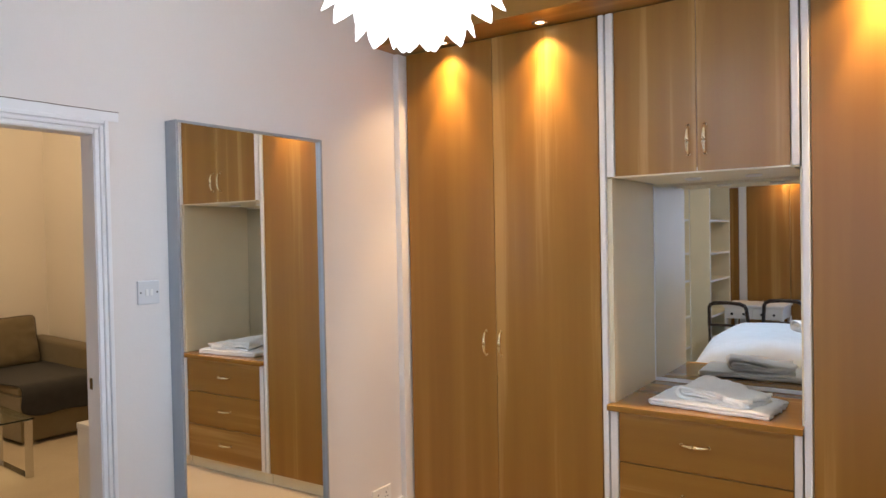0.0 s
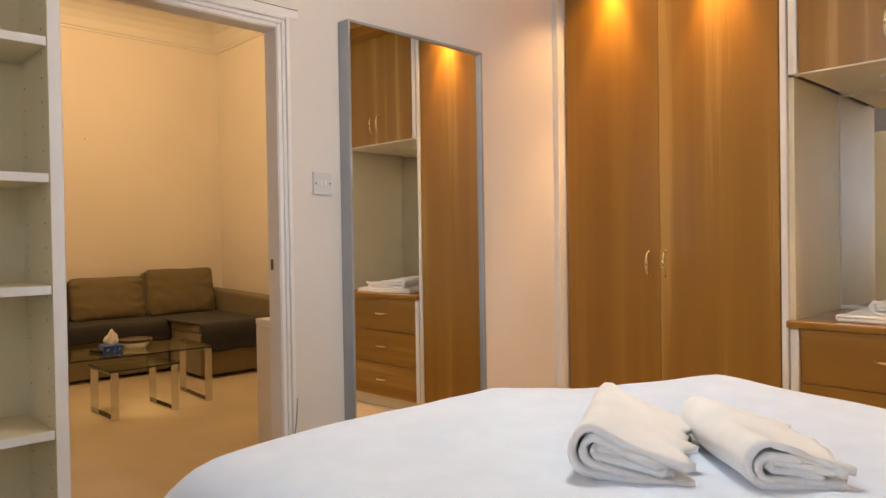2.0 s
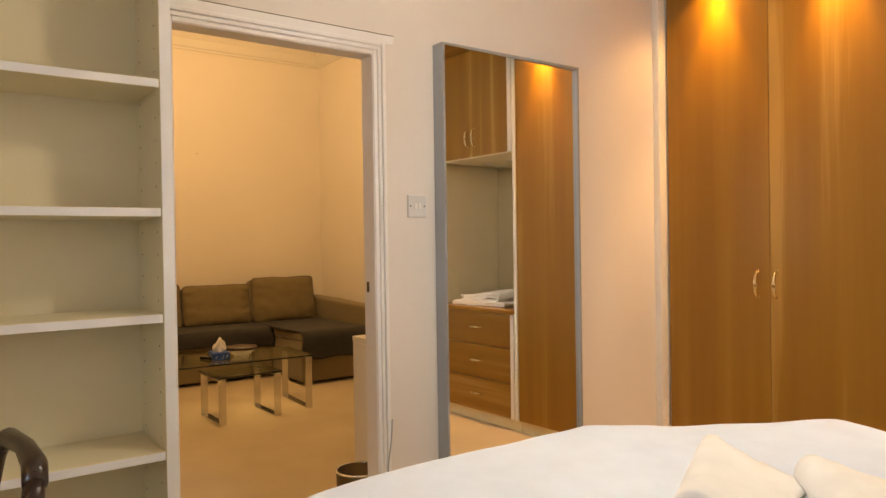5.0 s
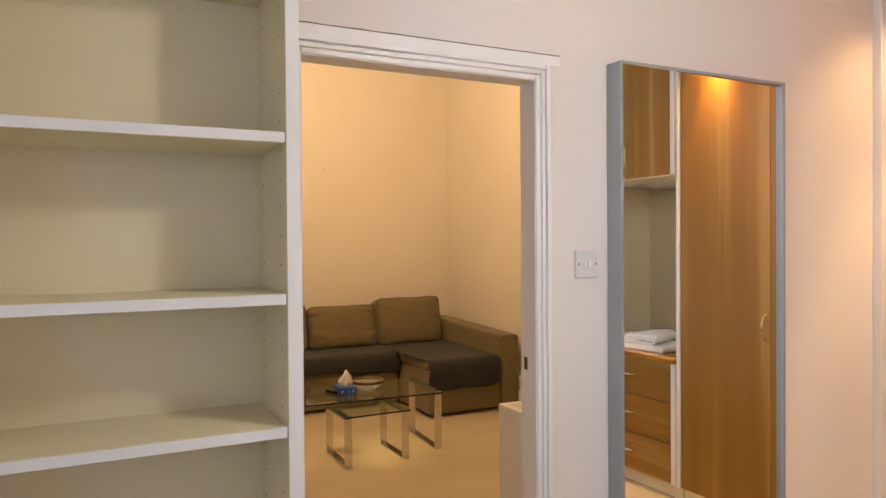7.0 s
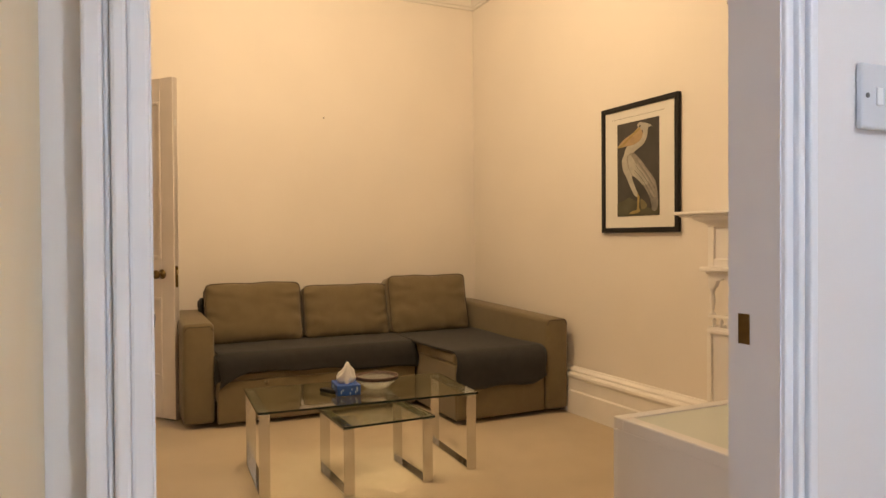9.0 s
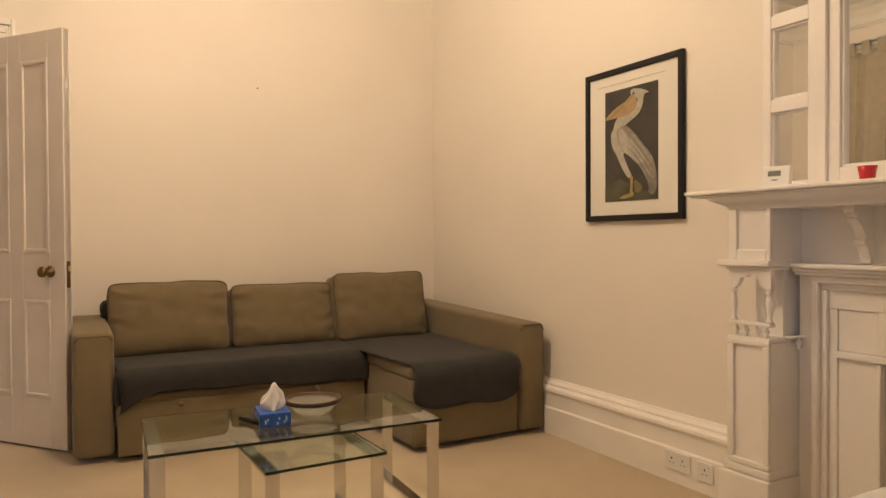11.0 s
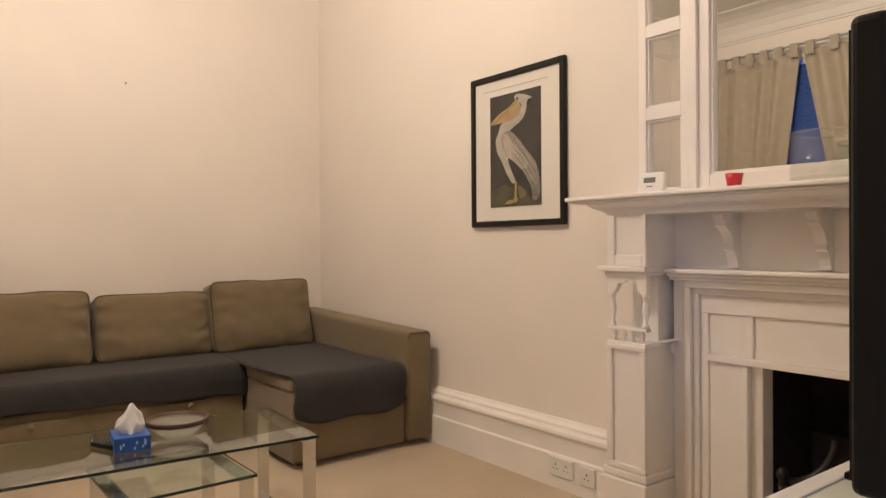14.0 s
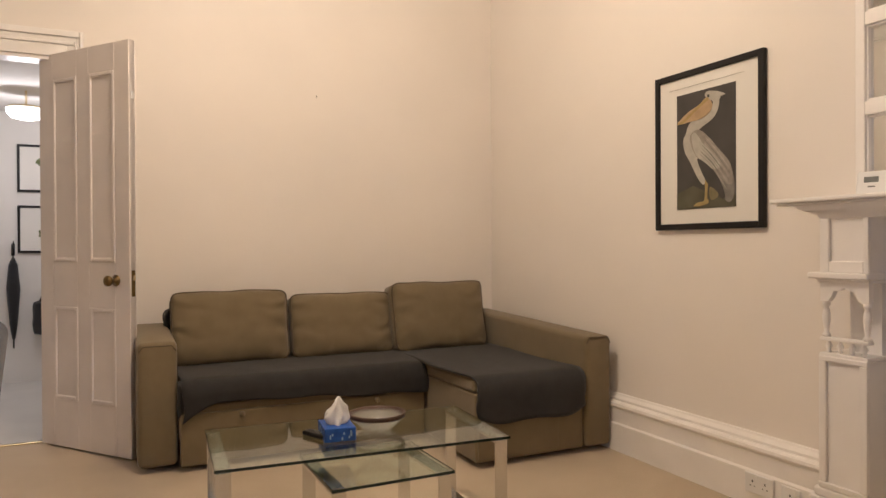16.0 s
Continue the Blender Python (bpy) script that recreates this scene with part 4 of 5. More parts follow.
# overmantel with a large mirror and columns of small panes
over = thing("overmantel_mirror", "white painted overmantel with one large and six small mirrors", "mirror", pose(CX, YP, 1.315))
OT = 2.34
for s in (0, 1):
    def ob_(x0, x1, y0, z0, z1, nm, mat=GLOSS, bev=0.003):
        if s:
            x0, x1 = mirrored(x0, x1)
        return wpart(nm, box(x0, x1, y0, YP - 0.002, z0, z1, bev), mat, over)
    ob_(-4.012, -3.975, 3.170, 1.316, OT, "stile")
    ob_(-3.815, -3.775, 3.170, 1.316, OT, "stile")
    ob_(-3.775, -3.735, 3.150, 1.316, OT, "stile")
    ob_(-3.735, -3.690, 3.165, 1.316, OT, "stile")
    for z0, z1 in ((1.316, 1.342), (1.626, 1.678), (1.960, 2.010), (2.262, OT)):
        ob_(-3.975, -3.815, 3.170, z0, z1, "rail")
    for z0, z1 in ((1.342, 1.626), (1.678, 1.960), (2.010, 2.262)):
        ob_(-3.975, -3.815, 3.196, z0, z1, "mirror_pane", MIRROR, 0)
        ob_(-3.975, -3.966, 3.180, z0, z1, "bead")
        ob_(-3.824, -3.815, 3.180, z0, z1, "bead")
        ob_(-3.966, -3.824, 3.180, z1 - 0.009, z1, "bead")
        ob_(-3.966, -3.824, 3.180, z0, z0 + 0.009, "bead")
wpart("rail", box(-3.690, 2 * CX + 3.690, 3.165, YP - 0.002, 1.316, 1.385, 0.003), GLOSS, over)
wpart("rail", box(-3.690, 2 * CX + 3.690, 3.165, YP - 0.002, OT - 0.06, OT, 0.003), GLOSS, over)
wpart("rail", box(-4.03, 2 * CX + 4.03, 3.10, YP - 0.002, OT, OT + 0.05, 0.012, 3), GLOSS, over)
wpart("mirror_pane", box(-3.690, 2 * CX + 3.690, 3.192, YP - 0.002, 1.385, OT - 0.06), MIRROR, over, "large bevelled mirror glass")
bm = box(-3.690, -3.680, 3.176, 3.20, 1.385, OT - 0.06, 0.002)
box(2 * CX + 3.680, 2 * CX + 3.690, 3.176, 3.20, 1.385, OT - 0.06, 0.002, bm=bm)
box(-3.680, 2 * CX + 3.680, 3.176, 3.20, 1.385, 1.396, 0.002, bm=bm)
wpart("bead", bm, GLOSS, over)

thermo = thing("thermostat", "small white wireless thermostat with grey display", "thermostat", pose(-3.866, 3.050, 1.316, -14, 0, 12) @ Matrix.Diagonal((1.18, 1.1, 1.12, 1)))
part("body", box(-0.046, 0.046, -0.012, 0.014, 0.001, 0.078, 0.006, 3), PLASTIC, thermo)
part("display", box(-0.024, 0.016, -0.0135, -0.011, 0.040, 0.058), GREYSCREEN, thermo, "grey display")
part("stand", box(-0.03, 0.03, 0.012, 0.040, 0.001, 0.03, 0.004), PLASTIC, thermo)
part("marking", box(-0.012, 0.008, -0.0127, -0.0115, 0.024, 0.028), GREYSCREEN, thermo)
solo("candle_holder", smooth(lathe([(0.001, 0), (0.026, 0), (0.030, 0.025), (0.036, 0.054), (0.032, 0.054), (0.026, 0.024), (0.022, 0.008), (0.001, 0.008)], 28)), REDGLASS, "small red glass tealight holder on the mantel", "candle holder", pose(-3.513, 3.03, 1.316) @ Matrix.Diagonal((0.84, 0.84, 0.95, 1)))
vase = thing("glass_vase", "wide clear glass cylinder vase on the mantel", "vase", pose(-3.20, 3.03, 1.316))
noshadow(part("wall", smooth(lathe([(0.112, 0.006), (0.112, 0.150), (0.107, 0.150), (0.107, 0.014)], 48, caps=False)), GLASS, vase))
noshadow(part("rim", smooth(tube([(0.1095 * math.cos(2 * math.pi * k / 48), 0.1095 * math.sin(2 * math.pi * k / 48), 0.150) for k in range(49)], 0.0028, 8)), BOWL, vase, "polished glass rim"))
noshadow(part("base", lathe([(0.001, 0), (0.110, 0), (0.112, 0.006), (0.107, 0.014), (0.001, 0.012)], 48), BOWL, vase, "thick glass base"))


def socket(m, w, gangs, label):
    s = thing("wall_socket", label, "socket", m, "wall sockets")
    part("plate", box(-w / 2, w / 2, -0.010, 0, -0.043, 0.043, 0.004, 3), PLASTIC, s)
    for g in range(gangs):
        gx = (g - (gangs - 1) / 2) * 0.064
        bm = box(gx - 0.003, gx + 0.003, -0.0108, -0.0095, 0.006, 0.015)
        box(gx - 0.014, gx - 0.008, -0.0108, -0.0095, -0.012, -0.008, bm=bm)
        box(gx + 0.008, gx + 0.014, -0.0108, -0.0095, -0.012, -0.008, bm=bm)
        part("pin_hole", bm, BLACK, s)
        part("rocker", box(gx + 0.012, gx + 0.022, -0.0125, -0.0095, 0.016, 0.032, 0.001), PLASTIC, s)


socket(pose(-4.430, 3.1525, 0.105), 0.147, 2, "white plastic double wall socket on the skirting board")
socket(pose(-4.275, 3.1525, 0.100), 0.086, 1, "white plastic single wall socket on the skirting board")
socket(pose(XW + 0.001, 2.58, 0.205, 0, 0, 90), 0.147, 2, "white plastic double wall socket low on the bedroom wall")

# ---- living room: media unit and television ----
unit = thing("media_unit", "white media cabinet with a frosted glass top", "cabinet", pose(-2.45, 1.95, 0))
wpart("body", box(-2.675, -2.225, 1.305, 2.60, 0.03, 0.780, 0.003), STRIP, unit)
wpart("plinth", box(-2.655, -2.235, 1.325, 2.58, 0.0, 0.03), STRIP, unit)
bm = box(-2.680, -2.650, 1.300, 2.605, 0.780, 0.806, 0.003)
box(-2.250, -2.222, 1.300, 2.605, 0.780, 0.806, 0.003, bm=bm)
box(-2.650, -2.250, 1.300, 1.330, 0.780, 0.806, 0.003, bm=bm)
box(-2.650, -2.250, 2.575, 2.605, 0.780, 0.806, 0.003, bm=bm)
wpart("top_frame", bm, STRIP, unit)
wpart("glass_top", box(-2.650, -2.250, 1.330, 2.575, 0.781, 0.803), FROST, unit, "frosted glass top")
for k in range(2):
    d = wpart("door", box(-2.693, -2.676, 1.31 + 0.645 * k, 1.95 + 0.645 * k, 0.05, 0.775, 0.003), STRIP, unit)
    wpart("handle", tube([(-2.71, 1.90 + 0.11 * k, 0.40), (-2.71, 1.90 + 0.11 * k, 0.52)], 0.005, 8), CHROME, d)

tv = thing("television", "black flat-screen television seen from behind", "television", pose(-2.56, 2.05, 0.806))
wpart("shell", box(-2.562, -2.520, 1.618, 2.50, 0.850, 1.385, 0.010, 3), BLACKPLASTIC, tv)
wpart("back_hump", box(-2.523, -2.480, 1.78, 2.36, 0.92, 1.26, 0.02, 3), BLACKPLASTIC, tv)
wpart("screen", box(-2.566, -2.5615, 1.63, 2.487, 0.865, 1.372), BLACK, tv, "dark glass screen")
wpart("neck", box(-2.55, -2.51, 1.98, 2.12, 0.815, 0.87, 0.008), BLACKPLASTIC, tv)
wpart("foot", box(-2.645, -2.43, 1.80, 2.30, 0.807, 0.818, 0.004), BLACKPLASTIC, tv)

bin_ = thing("waste_bin", "small dark metal bin on the carpet by the cabinet", "bin", pose(-2.42, 1.185, 0))
part("bucket", smooth(lathe([(0.001, 0.004), (0.085, 0.004), (0.090, 0.01), (0.100, 0.275), (0.094, 0.275), (0.084, 0.02), (0.001, 0.018)], 28)), BRONZE, bin_)
part("rim", smooth(tube([(0.099 * math.cos(a), 0.099 * math.sin(a), 0.278) for a in [2 * math.pi * k / 28 for k in range(29)]], 0.005, 8)), CHROME, bin_, "bright metal rim")

# dining chair by the window side, facing away from the fireplace
dc = thing("dining_chair", "black upholstered dining chair with a high padded back", "chair", pose(-3.86, 0.185, 0, 0, 0, 4))
bm = box(-0.22, 0.22, -0.035, 0.035, 0.40, 1.0, 0.03, 4)
part("backrest", smooth(moved(bm, Matrix.Translation((0, 0.10, 0)) @ Matrix.Shear("XY", 4, (0, 0.0)) @ pose(0, 0, 0, -7, 0, 0))), DARKCLOTH, dc)
part("seat", smooth(box(-0.22, 0.22, -0.34, 0.10, 0.39, 0.49, 0.03, 4)), DARKCLOTH, dc)
for x in (-0.19, 0.19):
    for y in (-0.31, 0.07):
        part("leg", smooth(tube([(x, y, 0.0), (x, y, 0.40)], [0.014, 0.020], 10)), DARKWOOD, dc)

# window with tab-top curtains, seen in the overmantel mirror
win = structure("window_1", frame_bars(WIN[1] - WIN[0], WIN[3] - WIN[2], 0.07, 0.06), GLOSS, "white sash window in the south wall", "window")
win.matrix_basis = pose((WIN[0] + WIN[1]) / 2, YS - 0.02, WIN[2])
WH = WIN[3] - WIN[2]
part("sash_rail", box(-0.83, 0.83, -0.05, -0.01, WH / 2 - 0.03, WH / 2 + 0.03, 0.004), GLOSS, win)
part("glazing_bar", box(-0.015, 0.015, -0.045, -0.015, 0.07, WH - 0.07, 0.003), GLOSS, win)
part("window_sill", box(-0.95, 0.95, 0.02, 0.12, -0.04, -0.002, 0.006), GLOSS, win)
for x0, x1 in ((-0.83, -0.015), (0.015, 0.83)):
    for z0, z1 in ((0.07, WH / 2 - 0.03), (WH / 2 + 0.03, WH - 0.07)):
        noshadow(part("pane", box(x0, x1, -0.033, -0.028, z0, z1), GLASS, win))
structure("backdrop", box(-7.5, -2.5, -3.6, -3.55, -0.5, 5.0), DUSK, "deep blue dusk sky", "sky")
bm = bmesh.new()
for k in range(44):
    box(-0.84, 0.84, 0.006, 0.016, 0.08 + 0.05 * k, 0.127 + 0.05 * k, bm=bm)
blind = solo("window_blind", bm, plain("dark_blue_blind", (0.035, 0.09, 0.36), 0.6), "dark blue slatted blind across the window", "blind", pose((WIN[0] + WIN[1]) / 2, YS - 0.026, WIN[2]))

pole = thing("curtain_pole", "slim metal curtain pole above the window", "curtain pole", pose(-5.2, YS + 0.12, 2.985))
part("rod", smooth(tube([(-1.20, 0, 0), (1.20, 0, 0)], 0.011, 12)), STEEL, pole)
for s in (-1, 1):
    part("finial", smooth(lathe([(0.012, 0), (0.022, 0.01), (0.022, 0.04), (0.012, 0.05)], 14, m=pose(s * 1.20, 0, 0, 0, 90 * s, 0))), STEEL, pole)
    part("bracket", box(s * 1.12 - 0.01, s * 1.12 + 0.01, -0.118, 0.0, -0.012, 0.012, 0.003), STEEL, pole)


def curtain(x0, x1, top0, top1, seed, folds=24, deep=0.046):
    """A tab-top curtain, its sheet pleated; top0 to top1 is how it is gathered at the pole, x0 to x1 at the foot."""
    c = thing("curtain", "beige tab-top curtain hanging to the floor", "curtain", pose(0, YS + 0.12, 0), "window curtains")
    own = bmesh.new()
    nx, nz = 140, 24
    rows = []
    for j in range(nz + 1):
        t = j / nz
        a, b = top0 + (x0 - top0) * t, top1 + (x1 - top1) * t
        rows.append([own.verts.new((a + (b - a) * i / nx, deep * math.sin(i / nx * folds + seed + 1.5 * t + 1.2 * math.sin(i / nx * 9 + seed)) * (0.5 + 0.5 * t) + 0.012 * noise.noise(Vector((i * 0.1, t * 2, seed))), 2.905 - 2.885 * t)) for i in range(nx + 1)])
    for a, b in zip(rows, rows[1:]):
        for i in range(nx):
            own.faces.new((a[i], a[i + 1], b[i + 1], b[i]))
    sheet = part("cloth", smooth(own), CURTAIN, c)
    sheet.modifiers.new("thick", "SOLIDIFY").thickness = 0.004
    n = 6
    for k in range(n):
        x = top0 + (top1 - top0) * (k + 0.3) / (n - 0.4)
        bm = box(x - 0.038, x + 0.038, 0.013, 0.017, 2.87, 3.001)
        box(x - 0.038, x + 0.038, -0.017, -0.013, 2.87, 3.001, bm=bm)
        box(x - 0.038, x + 0.038, -0.017, 0.017, 2.997, 3.001, bm=bm)
        part("tab", bm, CURTAIN, c)


curtain(-6.26, -5.76, -6.24, -5.42, 0.4)
curtain(-4.84, -4.10, -5.38, -4.16, 2.1, 44, 0.060)

# a flush glass light in the middle of the living room ceiling
lp = thing("ceiling_light", "round frosted glass ceiling light, lit", "lamp", pose(-4.85, 1.3, HIGH))
part("base", smooth(lathe([(0.05, 0), (0.13, -0.004), (0.13, -0.03), (0.05, -0.035)], 28)), BRASS, lp)
noshadow(part("shade", smooth(lathe([(0.13, -0.036), (0.19, -0.08), (0.205, -0.16), (0.19, -0.26), (0.12, -0.33), (0.01, -0.35)], 32)), glow("lit_shade", (1.0, 0.82, 0.6), 1.5), lp))

# ---- hall beyond the open door ----


def hall_print(z, seed):
    p = thing("framed_print", "small black-framed botanical print on the hall wall", "picture", pose(-9.196, 0.15, z, 0, 0, 90), "hall prints")
    part("picture_frame", frame_bars(0.50, 0.405, 0.020, 0.02), BLACK, p)
    part("mount", box(-0.235, 0.235, -0.010, -0.002, 0.015, 0.39), PAPER, p)
    random.seed(seed)
    sheet = part("print_sheet", box(-0.16, 0.16, -0.0115, -0.010, 0.06, 0.345), PAPER, p)
    part("stem", moved(flat(swoop([(-0.04, 0.08), (0.01, 0.17), (-0.02, 0.30)], [0.008, 0.008, 0.006]), 0.0006), Matrix.Translation((0, -0.0120, 0))), LEAFINK, sheet)
    for k in range(9):
        part("leaf", moved(flat(oval(random.uniform(-0.09, 0.08), random.uniform(0.11, 0.30), 0.035, 0.016, random.uniform(0, 180), 14), 0.0006), Matrix.Translation((0, -0.0122 - 0.0007 * k, 0))), LEAFINK if k % 3 else INK, sheet)


hall_print(1.62, 3)
hall_print(1.10, 9)
hl = thing("hall_ceiling_light", "lit frosted glass ceiling light in the hall", "lamp", pose(-8.25, 0.06, HIGH))
part("rod", tube([(0, 0, -1.12), (0, 0, -1.22)], 0.008, 8), BRASS, hl)
part("pan", smooth(lathe([(0.02, -1.22), (0.12, -1.24), (0.13, -1.255)], 28)), BRASS, hl)
noshadow(part("glass_bowl", smooth(lathe([(0.13, -1.256), (0.127, -1.285), (0.095, -1.32), (0.04, -1.333), (0.001, -1.336)], 32)), HALLGLOW, hl))
um = thing("umbrella", "furled black umbrella hanging from a hook on the hall wall", "umbrella", pose(-9.145, -0.13, 0.30))
part("canopy", smooth(tube([(0, 0, 0.08), (0, 0, 0.2), (0, 0, 0.5), (0, 0, 0.70), (0, 0, 0.76)], [0.012, 0.03, 0.052, 0.035, 0.012], 12)), BLACKCLOTH, um)
part("shaft", tube([(0, 0, 0.0), (0, 0, 0.80)], 0.006, 8), IRON, um)
part("handle", smooth(tube([(0, 0, 0.78), (0, 0, 0.88)], 0.014, 10)), BLACKPLASTIC, um)
part("hook", tube([(0, 0, 0.86), (-0.03, 0, 0.90), (-0.056, 0, 0.90)], 0.005, 8), IRON, um)
bg = thing("hanging_bag", "small black cloth bag hanging on the hall wall", "bag", pose(-9.13, 0.12, 0.40))
part("body", smooth(moved(puff(0.13, 0.22, 0.30, 10, 2.6, 0.08, 6), Matrix.Translation((0, 0, 0.15)))), BLACKCLOTH, bg)
part("strap", smooth(tube([(0, -0.06, 0.28), (-0.03, 0, 0.42), (-0.066, 0, 0.43), (-0.03, 0, 0.42), (0, 0.06, 0.28)], 0.008, 8)), BLACKCLOTH, bg)

# ---- bedroom: fitted wardrobes ----
YW = 2.804


def bow_handle(h, d=0.028):
    """A bow handle of length h along z, standing out along -y, its middle at the origin."""
    pts = []
    for k in range(13):
        t = k / 12
        pts.append((0, -d * (math.sin(math.pi * t) ** 0.45), (t - 0.5) * h))
    bm = tube(pts, [0.0055 + 0.003 * math.sin(math.pi * k / 12) for k in range(13)], 10)
    for s in (-1, 1):
        lathe([(0.008, 0), (0.008, 0.004)], 12, bm, pose(0, 0, s * h / 2 * 0.97, 90, 0, 0))
    return smooth(bm)


def hinged_door(parent, x0, x1, z0, z1, hx, hz, wood=OAK):
    d = wpart("door", box(x0 + 0.0015, x1 - 0.0015, YW, YW + 0.020, z0, z1, 0.0015, 1), wood, parent, "oak veneer door")
    if hx is not None:
        wpart("handle", moved(bow_handle(0.122), Matrix.Translation((hx, YW, hz))), BRASS, d, "pale brass bow handle")


ZT = 2.545
wl = thing("fitted_wardrobe", "oak veneer fitted wardrobe with two tall doors", "wardrobe", pose(-1.5, 3.1, 0))
wpart("body", box(-2.052, -0.955, YW + 0.022, 3.43, 0.075, ZT), LAMIN, wl)
wpart("plinth", box(-2.052, -0.955, YW + 0.03, YW + 0.05, 0, 0.074), LAMIN, wl)
hinged_door(wl, -2.050, -1.512, 0.078, ZT - 0.004, -1.570, 1.018, OAKPLAIN)
hinged_door(wl, -1.512, -0.958, 0.078, ZT - 0.004, -1.482, 1.018)
wr = thing("fitted_wardrobe", "oak veneer fitted wardrobe with two tall doors", "wardrobe", pose(0.42, 3.1, 0))
wpart("body", box(-0.100, 0.948, YW + 0.022, 3.43, 0.075, ZT), LAMIN, wr)
wpart("plinth", box(-0.100, 0.948, YW + 0.03, YW + 0.05, 0, 0.074), LAMIN, wr)
hinged_door(wr, -0.098, 0.424, 0.078, ZT - 0.004, 0.372, 1.018)
hinged_door(wr, 0.424, 0.946, 0.078, ZT - 0.004, 0.476, 1.018)
for x0, x1, z0, z1 in ((-0.953, -0.926, 0.075, ZT), (-0.130, -0.102, 0.075, ZT),
                       (-0.919, -0.884, 1.812, ZT), (-0.166, -0.137, 1.812, ZT), (-0.919, -0.884, 0.075, 0.757), (-0.166, -0.137, 0.075, 0.757)):
    structure("trim", box(x0, x1, YW - 0.004, YW + 0.022, z0, z1 - 0.002, 0.005, 3), STRIP, "white lacquered upright strip", "trim")
structure("trim", box(-2.099, -2.062, 2.752, YW + 0.022, 0, ZT - 0.002, 0.004, 2), STRIP, "white lacquered upright post against the wall", "trim")
for x0, x1, z0, z1 in ((-0.954, -0.9305, 0.0, ZT), (-0.9045, -0.884, 0.0, 0.757), (-0.9045, -0.884, 1.808, ZT), (-0.166, -0.1405, 0.0, 0.757), (-0.166, -0.1405, 1.808, ZT), (-0.1175, -0.1015, 0.0, ZT)):
    structure("filler_panel", box(x0, x1, YW + 0.0225, YW + 0.05, z0, z1 - 0.002), LAMIN, "white laminate filler panel", "panel")
structure("filler_panel", box(-0.9304, -0.9046, YW + 0.0225, YW + 0.05, 0.0, 0.757), LAMIN, "white laminate filler panel", "panel")
canopy = thing("wardrobe_canopy", "oak veneer canopy over the wardrobes with downlights", "canopy", pose(-0.55, 3.0, ZT))
wpart("board", box(-2.098, 0.948, 2.600, 3.44, ZT + 0.002, ZT + 0.03), OAKH, canopy)
wpart("fascia", box(-2.098, 0.948, 2.578, 2.599, ZT, ZT + 0.24, 0.002), OAKH, canopy)
for sx in SPOTS:
    dl = wpart("downlight", smooth(lathe([(0.024, 0.0), (0.036, 0.0), (0.038, -0.004), (0.024, -0.006), (0.024, 0.0)], 24, m=pose(sx, 2.738, ZT + 0.0015))), CHROME, canopy, "small round halogen downlight")
    wpart("bulb", lathe([(0.023, 0.0), (0.010, -0.003)], 20, m=pose(sx, 2.738, ZT + 0.001)), BULB, dl)

ov = thing("overhead_cabinet", "oak veneer overhead cabinet with two doors", "cabinet", pose(-0.52, 3.1, 1.81))
wpart("body", box(-0.884, -0.166, YW + 0.022, 3.43, 1.830, ZT), LAMIN, ov)
wpart("soffit", box(-0.884, -0.166, YW + 0.001, 3.43, 1.806, 1.829), LAMIN, ov, "white soffit board")
hinged_door(ov, -0.882, -0.524, 1.812, ZT - 0.004, -0.558, 1.945)
hinged_door(ov, -0.524, -0.168, 1.812, ZT - 0.004, -0.490, 1.945)
for x in (-0.62, -0.36):
    wpart("downlight", smooth(lathe([(0.012, 0.0), (0.036, 0.0), (0.036, -0.006), (0.030, -0.009), (0.012, -0.006)], 24, m=pose(x, 3.10, 1.806))), STRIP, ov, "unlit white downlight")
bm = box(-0.930, -0.905, YW + 0.024, 3.43, 0.788, 1.806)
structure("niche_side_panel", bm, LAMIN, "white laminate niche side", "panel")
structure("niche_side_panel", box(-0.140, -0.118, YW + 0.024, 3.43, 0.788, 1.806), LAMIN, "white laminate niche side", "panel")
structure("niche_back_panel", box(-0.905, -0.140, 3.402, 3.43, 0.788, 1.806), LAMIN, "white laminate niche back", "panel")
nm_ = thing("niche_mirror", "wide mirror fixed over the whole back of the niche", "mirror", pose(-0.5225, 3.402, 0.788))
part("mirror_glass", box(-0.375, 0.375, -0.008, -0.002, 0.020, 1.004), MIRROR, nm_)
part("ledge", box(-0.380, 0.380, -0.014, -0.001, 0.001, 0.019, 0.003), STRIP, nm_, "white bead along the foot of the mirror")
part("side_bead", box(-0.382, -0.376, -0.012, -0.001, 0.020, 1.010, 0.002), STRIP, nm_)


ch = thing("chest_of_drawers", "oak veneer chest with three wide drawers", "drawers", pose(-0.52, 3.1, 0))
wpart("body", box(-0.884, -0.166, YW + 0.022, 3.43, 0.075, 0.758), LAMIN, ch)
wpart("plinth", box(-0.95, -0.10, YW + 0.03, YW + 0.05, 0, 0.074), LAMIN, ch)
for k in range(3):
    z0 = 0.078 + 0.227 * k
    dr = wpart("drawer", box(-0.881, -0.169, YW, YW + 0.020, z0, z0 + 0.223, 0.002, 1), OAKH, ch, "oak veneer drawer front")
    wpart("handle", moved(moved(bow_handle(0.115), pose(0, 0, 0, 0, 90, 0)), Matrix.Translation((-0.545, YW, z0 + 0.118))), BRASS, dr, "pale brass bow handle")
solo("niche_worktop", box(-0.925, -0.131, 2.772, 3.43, 0.760, 0.788, 0.003), OAKTOP, "polished oak veneer worktop in the niche", "worktop")

# ---- towels ----


